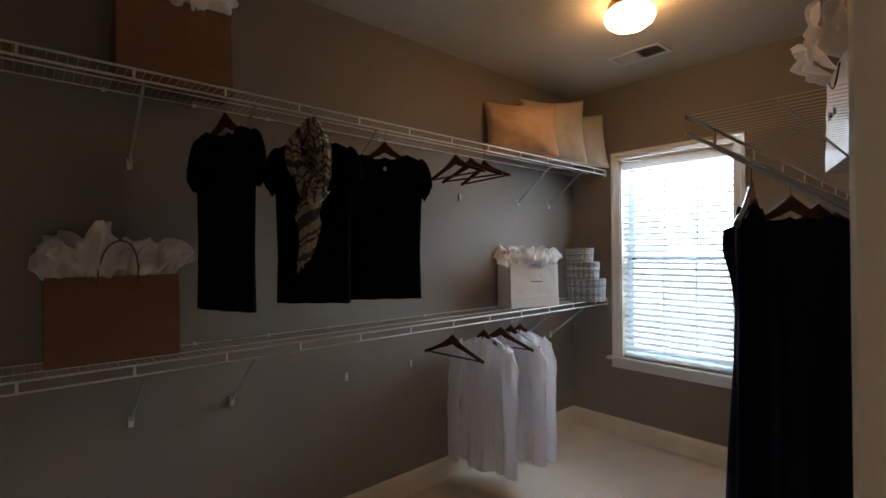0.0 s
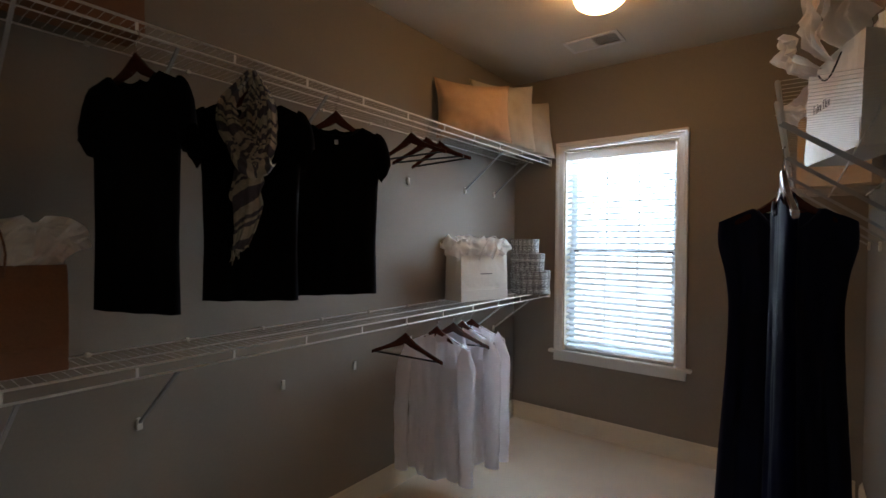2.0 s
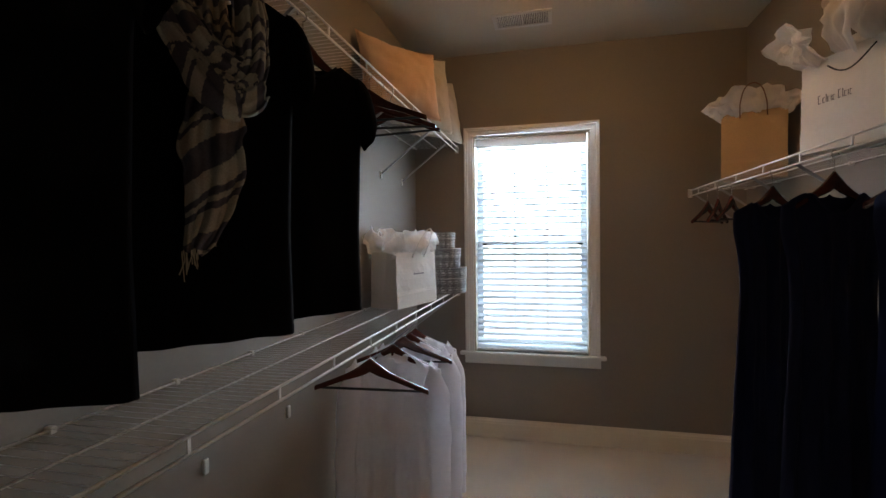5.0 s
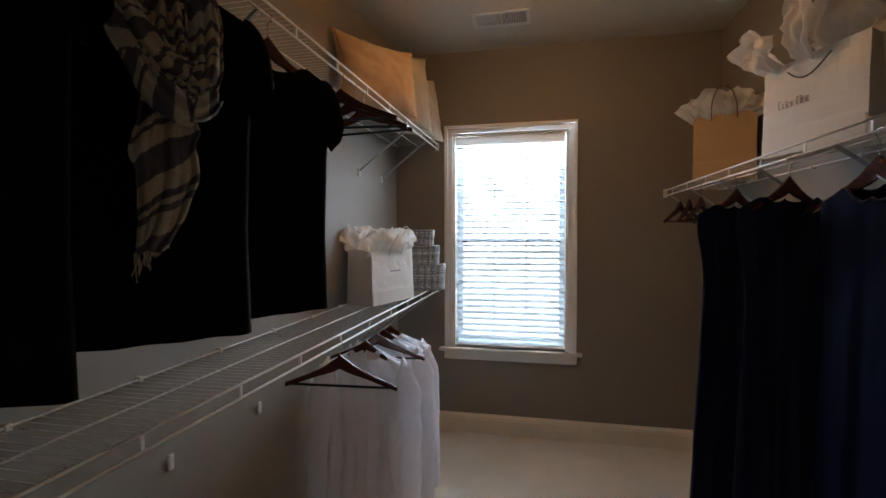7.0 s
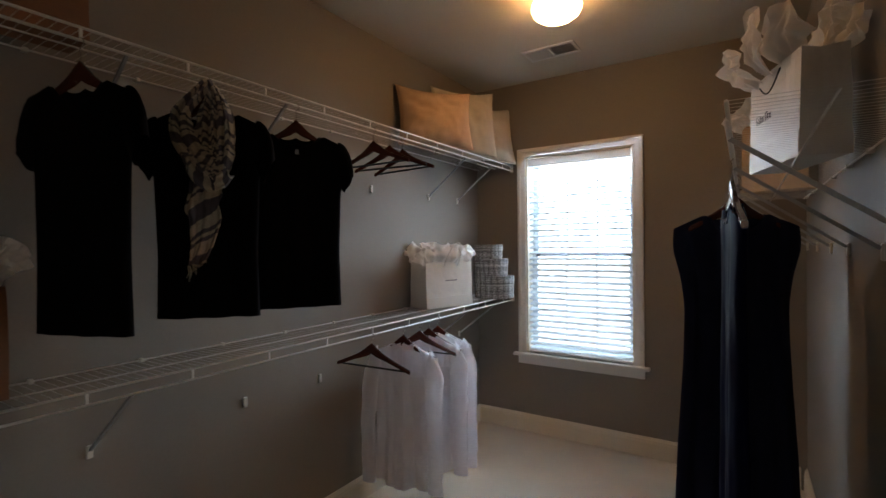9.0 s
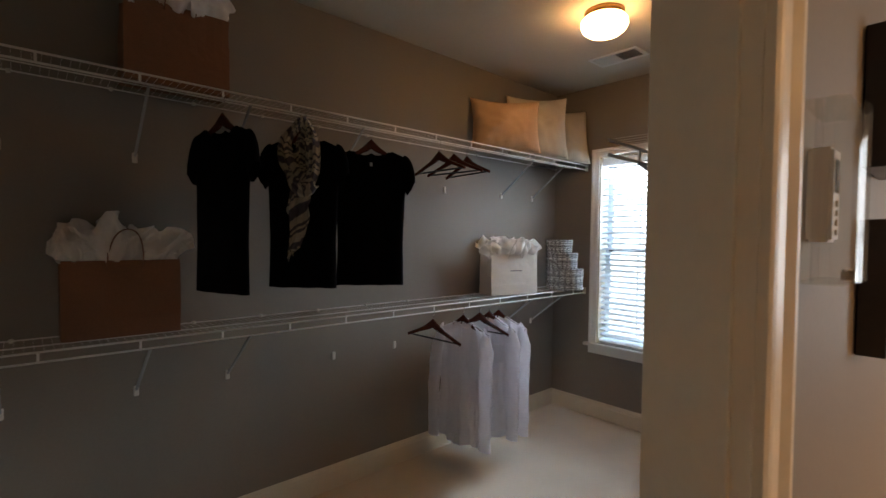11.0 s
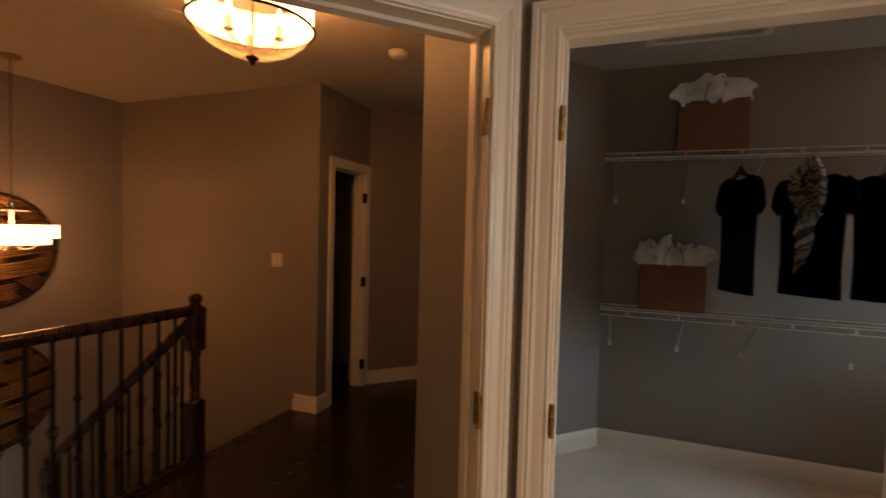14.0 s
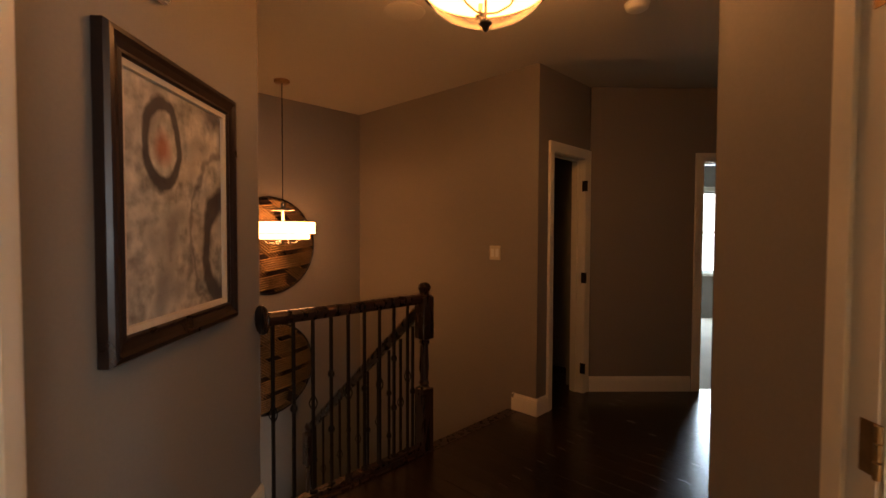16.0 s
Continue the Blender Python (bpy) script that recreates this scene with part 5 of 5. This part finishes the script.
part("upper_shade", bm, PENDSHADE, pe, "lit white upper drum shade", smooth=True)
bm = bmesh.new()
lathe(bm, [(0.215, -1.322), (0.215, -1.280), (0.212, -1.280), (0.212, -1.322), (0.215, -1.322)], 44, cap=False)
part("lower_shade", bm, PENDSHADE, pe, "lit white lower drum shade", smooth=True)
for r, z in ((0.264, -1.178), (0.264, -1.278), (0.217, -1.324)):
    part("ring", tube(bmesh.new(), [(r * math.cos(k * math.pi / 22), r * math.sin(k * math.pi / 22), z) for k in range(44)], 0.004, 5, closed=True), BRONZE, pe, smooth=True)
for k in range(5):
    a = radians(72 * k + 20)
    c, s = math.cos(a), math.sin(a)
    part("arm", tube(bmesh.new(), [(0, 0, -1.26), (c * 0.06, s * 0.06, -1.36), (c * 0.13, s * 0.13, -1.355), (c * 0.17, s * 0.17, -1.315)], 0.004, 5), STEEL, pe, "chromed arm", smooth=True)

# woven round discs on the stairwell wall
def disc(y, z, r, seed):
    d = empty("woven_wall_disc", (-4.45, y, z), "round bronze wall disc woven of ribbed strips", "wall decoration", "round wall discs")
    bm = lathe(bmesh.new(), [(r * 0.98, 0.0), (r * 0.98, 0.012), (r * 0.9, 0.02), (0.02, 0.03)], 48)
    bmesh.ops.rotate(bm, verts=bm.verts, matrix=Matrix.Rotation(radians(90), 3, "Y"))
    part("plate", bm, FRAMEWOOD, d, "dark round backing plate", smooth=True)
    for lvl, (ang, step) in enumerate(((8, 0.30), (-38, 0.36))):
        ca, sa = math.cos(radians(ang)), math.sin(radians(ang))
        q = -r + 0.06 + 0.09 * lvl
        while q < r:
            for k in range(6):
                o = q + k * 0.021
                if abs(o) > r * 0.96:
                    continue
                half = math.sqrt((r * 0.97) ** 2 - o * o)
                pts = []
                for j in range(13):
                    t = -half + 2 * half * j / 12
                    yy, zz = t * ca - o * sa, t * sa + o * ca
                    lift = 0.034 + 0.016 * math.sin((t / 0.125 + (1 if lvl else 0) * math.pi + int(q / step) * math.pi))
                    lift -= 0.012 * (math.hypot(yy, zz) / r) ** 2
                    pts.append((lift, yy, zz))
                part("strip", tube(bmesh.new(), pts, 0.0085, 6), BRONZE, d, smooth=True)
            q += 0.165 if lvl == 0 else 0.21
    part("rim", tube(bmesh.new(), [(0.012, r * math.cos(k * math.pi / 24), r * math.sin(k * math.pi / 24)) for k in range(48)], 0.009, 6, closed=True), FRAMEWOOD, d, smooth=True)
    return d


disc(0.955, 1.27, 0.45, 1)
disc(0.955, 0.115, 0.43, 2)

# ceiling speaker and smoke alarm
sp = empty("ceiling_speaker", (-2.32, 0.755, CEIL), "round white ceiling speaker grille", "speaker")
part("grille", lathe(bmesh.new(), [(0.10, -0.006), (0.115, -0.004), (0.118, 0)], 36), CEILING, sp, smooth=True)
sm = empty("smoke_alarm", (-1.32, 1.575, CEIL), "round white smoke alarm on the hall ceiling", "smoke alarm")
part("body", lathe(bmesh.new(), [(0.045, -0.038), (0.058, -0.030), (0.065, -0.010), (0.068, 0)], 32), PLASTIC, sm, smooth=True)

# ---------------------------------------------------------------- stairs and railing
XR = -2.42
RISE, RUN = 0.195, 0.235
stairs = structure(empty("staircase"), "dark wooden stairs going down along the wall", "stairs")
for k in range(8):
    x1, z1 = XR - RUN * k, -RISE * (k + 1)
    part("tread", bevel(boxes((x1 - RUN - 0.02, x1 + (0.0 if k == 0 else 0.002), 0.985, 1.962, z1 - 0.028, z1)), 0.006), DARKWOOD, stairs)
    part("riser", boxes((x1 - 0.012, x1, 0.985, 1.962, z1, z1 + RISE - 0.028 if k else z1 + RISE - 0.03)), TRIM, stairs, "cream riser")
part("landing_nosing", bevel(boxes((XR - 0.03, XR + 0.07, 0.955, 1.96, -0.026, 0.002)), 0.006), DARKWOOD, stairs)
part("edge_board", bevel(boxes((XR - 0.045, XR + 0.055, -0.02, 0.955, -0.03, 0.018)), 0.005), DARKWOOD, stairs)
part("fascia", boxes((XR - 0.035, XR - 0.015, -0.02, 0.985, -0.32, -0.03)), TRIM, stairs, "cream fascia board")
bm = bmesh.new()
sk = [(XR + 0.02, 0.0), (XR + 0.02, 0.133), (XR - RUN * 8, 0.133 - RISE * 8), (XR - RUN * 8, -0.25 - RISE * 8), (XR, -0.25)]
for y0, y1 in ((1.9645, 1.980),):
    a = [bm.verts.new((x, y0, z)) for x, z in sk]
    c = [bm.verts.new((x, y1, z)) for x, z in sk]
    for i in range(5):
        bm.faces.new((a[i], a[(i + 1) % 5], c[(i + 1) % 5], c[i]))
    bm.faces.new(a)
    bm.faces.new(c[::-1])
bmesh.ops.recalc_face_normals(bm, faces=bm.faces[:])
part("wall_skirt", bm, PAINT, stairs, "painted sloping skirt board")
bm = bmesh.new()
sk = [(XR, 0.0), (XR - RUN * 8, -RISE * 8), (XR - RUN * 8, -0.30 - RISE * 8), (XR, -0.30)]
a = [bm.verts.new((x, 0.945, z - 0.005)) for x, z in sk]
c = [bm.verts.new((x, 0.983, z - 0.005)) for x, z in sk]
for i in range(4):
    bm.faces.new((a[i], a[(i + 1) % 4], c[(i + 1) % 4], c[i]))
bm.faces.new(a)
bm.faces.new(c[::-1])
bmesh.ops.recalc_face_normals(bm, faces=bm.faces[:])
part("stringer", bm, DARKWOOD, stairs, "dark stringer board")
structure(part("floor_lower", boxes((-4.5, 4.6, -0.1, 2.1, -2.82, -2.8)), DARKWOOD), "dark wooden floor at the foot of the stairs", "floor")

rail = empty("stair_railing", (XR, 0.5, 0), "dark wooden stair railing with wrought iron balusters", "railing")
o = Matrix.Translation((-XR, -0.5, 0))


def newel(x, y, z0, top, name="newel_post"):
    bm = bmesh.new()
    box(bm, x - 0.045, x + 0.045, y - 0.045, y + 0.045, z0, z0 + 0.42, o)
    box(bm, x - 0.045, x + 0.045, y - 0.045, y + 0.045, top - 0.36, top - 0.09, o)
    bmesh.ops.bevel(bm, geom=bm.edges[:], offset=0.005, segments=1, affect="EDGES")
    c = o @ Vector((x, y, 0))
    lathe(bm, [(0.040, z0 + 0.42), (0.028, z0 + 0.435), (0.034, z0 + 0.45), (0.026, z0 + 0.47), (0.032, (z0 + top) / 2), (0.026, top - 0.40), (0.036, top - 0.385), (0.028, top - 0.37), (0.040, top - 0.36)], 20, c)
    lathe(bm, [(0.050, top - 0.09), (0.052, top - 0.082), (0.040, top - 0.075), (0.030, top - 0.066), (0.040, top - 0.045), (0.044, top - 0.03), (0.036, top - 0.010), (0.014, top - 0.001), (0.001, top)], 20, c)
    return part(name, bm, DARKWOOD, rail, "turned dark wooden newel post")


def handrail(a, b):
    """A moulded rail from a to b."""
    a, b = o @ Vector(a), o @ Vector(b)
    d = (b - a).normalized()
    side = d.cross(Vector((0, 0, 1))).normalized()
    up = side.cross(d)
    prof = [(-0.020, -0.030), (0.020, -0.030), (0.024, -0.015), (0.032, -0.004), (0.033, 0.012), (0.024, 0.026), (0.008, 0.032), (-0.008, 0.032), (-0.024, 0.026), (-0.033, 0.012), (-0.032, -0.004), (-0.024, -0.015)]
    bm = bmesh.new()
    ra = [bm.verts.new(a + side * p + up * q) for p, q in prof]
    rb = [bm.verts.new(b + side * p + up * q) for p, q in prof]
    n = len(prof)
    for i in range(n):
        bm.faces.new((ra[i], ra[(i + 1) % n], rb[(i + 1) % n], rb[i]))
    bm.faces.new(ra[::-1])
    bm.faces.new(rb)
    bmesh.ops.recalc_face_normals(bm, faces=bm.faces[:])
    return part("handrail", bm, DARKWOOD, rail)


def baluster(x, y, z0, z1, style):
    """A square wrought iron bar with a basket or knuckles."""
    bm = boxes((x - 0.007, x + 0.007, y - 0.007, y + 0.007, z0, z1), m=o)
    c = o @ Vector((x, y, 0))
    zm = z0 + 0.42
    if style == 0:
        for k in range(4):
            pts = []
            for j in range(9):
                t = j / 8
                a = k * math.pi / 2 + t * 2.2
                pts.append(c + Vector((0.020 * math.sin(t * math.pi) * math.cos(a), 0.020 * math.sin(t * math.pi) * math.sin(a), zm + 0.10 * t)))
            tube(bm, pts, 0.0032, 4)
    else:
        for zz in ((zm + 0.05,) if style == 1 else (zm - 0.12, zm + 0.18)):
            lathe(bm, [(0.009, zz - 0.022), (0.017, zz - 0.010), (0.019, zz), (0.017, zz + 0.010), (0.009, zz + 0.022)], 10, c)
    box(bm, x - 0.014, x + 0.014, y - 0.014, y + 0.014, z0, z0 + 0.014, o)
    return part("baluster", bm, IRON, rail, "wrought iron baluster with a twisted basket" if style == 0 else "wrought iron baluster with a knuckle")


NY = 1.01
newel(XR, NY, -0.02, 1.078)
handrail((XR, -0.055, 0.975), (XR, NY - 0.045, 0.975))
rm = Matrix.Translation(o @ Vector((XR, -0.062, 0.975))) @ Matrix.Rotation(radians(90), 4, "X")
bm = lathe(bmesh.new(), [(0.070, 0.0), (0.070, 0.012), (0.055, 0.020), (0.04, 0.022)], 32)
for v in bm.verts:
    v.co = rm @ Matrix.Rotation(radians(180), 4, "X") @ v.co
part("rosette", bm, DARKWOOD, rail, "round wooden wall rosette", smooth=True)
part("foot_rail", bevel(boxes((XR - 0.03, XR + 0.03, -0.04, NY - 0.045, 0.018, 0.036), m=o), 0.004), DARKWOOD, rail)
for k in range(9):
    baluster(XR, -0.005 + 0.109 * k, 0.036, 0.948, k % 2 * (1 + (k // 2) % 2))
handrail((XR - 0.045, NY, 0.90), (XR - RUN * 5.9, NY, 0.90 - RISE * 5.9))
newel(XR - RUN * 6.05, NY, -RISE * 7.6, 0.93 - RISE * 6.0)
for k in range(11):
    x = XR - 0.11 - 0.122 * k
    f = (XR - x) / RUN * RISE
    baluster(x, NY, -f - 0.03, 0.87 - f, (k + 1) % 2 * (1 + (k // 2) % 2))

# hall floor boards, one by one
bw, proto = 0.125, {}
rnd = random.Random(77)
made, y = 0, -0.55


def board(length):
    key = round(length, 2)
    if key not in proto:
        bm = boxes((0, key - 0.0006, 0, bw - 0.0012, -0.014, 0.0))
        bmesh.ops.bevel(bm, geom=[e for e in bm.edges if all(abs(v.co.z) < 1e-6 for v in e.verts) and abs(e.verts[0].co.x - e.verts[1].co.x) > 0.05], offset=0.0008, segments=1, affect="EDGES")
        me = bpy.data.meshes.new("floorboard")
        bm.to_mesh(me)
        bm.free()
        me.materials.append(FLOORWOOD)
        proto[key] = me
    return proto[key]


while y < 5.6:
    xmin = XR + 0.055 if y < 0.95 else (XR + 0.07 if y < 1.98 else (-3.4 if y < 3.3 else -2.55))
    # the line of the doorway, the short wall, the closet's west wall or its diagonal wall ends each row
    xmax = y - 0.36 if y < -0.02 else (-0.29 - y if y < 0.22 else (-0.63 if y < 1.78 else min(y - 2.52, 3.6 - y)))
    x = xmin
    while x < xmax - 0.05 and made < 298:
        L = min(rnd.choice((0.7, 0.95, 1.2)), xmax - x)
        ob = new("floorboard", board(L))
        ob.parent = hall
        ob.matrix_basis = Matrix.Translation((x, y, rnd.uniform(-0.0002, 0.0001)))
        made += 1
        x += L
    y += bw
structure(part("threshold", bevel(boxes((HV0 + 0.018, HV1 - 0.018, -0.02, 0.055, -0.005, 0.004), m=Matrix.Translation(P(U0 + 0.01, 0)) @ Matrix.Rotation(radians(45), 4, "Z")), 0.003), DARKWOOD), "dark wooden threshold strip", "threshold")

# ---------------------------------------------------------------- rooms beyond the hall
sb = boxes((-3.65, -2.3, 2.05, 3.35, -0.012, 0.0))
structure(part("floor_small_room", sb, FLOORWOOD), "dark floor of the small room", "floor")
fr = bmesh.new()
fr.faces.new([fr.verts.new(P(u, v, 0.001)) for u, v in ((3.56, 0.95), (3.56, 4.85), (7.25, 4.85), (7.25, 0.95))])
bmesh.ops.recalc_face_normals(fr, faces=fr.faces[:])
structure(part("floor_far_room", fr, CARPET), "beige carpet of the far room", "floor")
fm, _ = frame2d(P(7.1, 1.0), P(7.1, 3.6))
wall("wall_far_room_end", P(7.1, 0.9), P(7.1, 4.9), 0.1, holes=[(2.4, 3.3, 0.75, 2.1)], label="plain wall of the far room with a window")
fw = structure(empty("window_2"), "cream framed window of the far room, bright outside", "window")
fm, _ = frame2d(P(7.1, 0.9), P(7.1, 4.9))
part("casing", boxes((2.33, 2.4, -0.018, 0, 0.68, 2.17), (3.3, 3.37, -0.018, 0, 0.68, 2.17), (2.4, 3.3, -0.018, 0, 2.1, 2.17), (2.4, 3.3, -0.03, 0, 0.70, 0.75), m=fm), TRIM, fw)
part("sash", boxes((2.4, 2.44, 0.03, 0.06, 0.75, 2.1), (3.26, 3.3, 0.03, 0.06, 0.75, 2.1), (2.44, 3.26, 0.03, 0.06, 0.75, 0.79), (2.44, 3.26, 0.03, 0.06, 2.06, 2.1), (2.44, 3.26, 0.03, 0.06, 1.40, 1.44), m=fm), WHITE, fw)
structure(part("backdrop_far_room", boxes((-1.5, 7.0, 2.0, 2.02, -0.5, 3.5), m=fm), SNOWY), "bright sky outside the far room", "backdrop")
w3 = structure(empty("window_3"), "cream framed bedroom window", "window")
bmx, _ = frame2d((4.6, 0.07), (4.6, -5.0))
part("casing", boxes((1.33, 1.4, -0.018, 0, 0.68, 2.32), (3.0, 3.07, -0.018, 0, 0.68, 2.32), (1.4, 3.0, -0.018, 0, 2.25, 2.32), (1.4, 3.0, -0.03, 0, 0.70, 0.75), m=bmx), TRIM, w3)
part("mullion", boxes((2.18, 2.22, 0.04, 0.08, 0.75, 2.25), (1.4, 2.18, 0.04, 0.08, 1.48, 1.52), (2.22, 3.0, 0.04, 0.08, 1.48, 1.52), m=bmx), WHITE, w3)
# pan of the assumed, unseen bedroom lamp
bl = empty("assumed_bedroom_lamp", (2.6, -2.3, CEIL), "assumed bedroom ceiling lamp, unseen, only its brass pan", "ceiling lamp")
part("pan", lathe(bmesh.new(), [(0.16, -0.06), (0.18, -0.05), (0.18, 0)], 32), BRASS, bl, smooth=True)
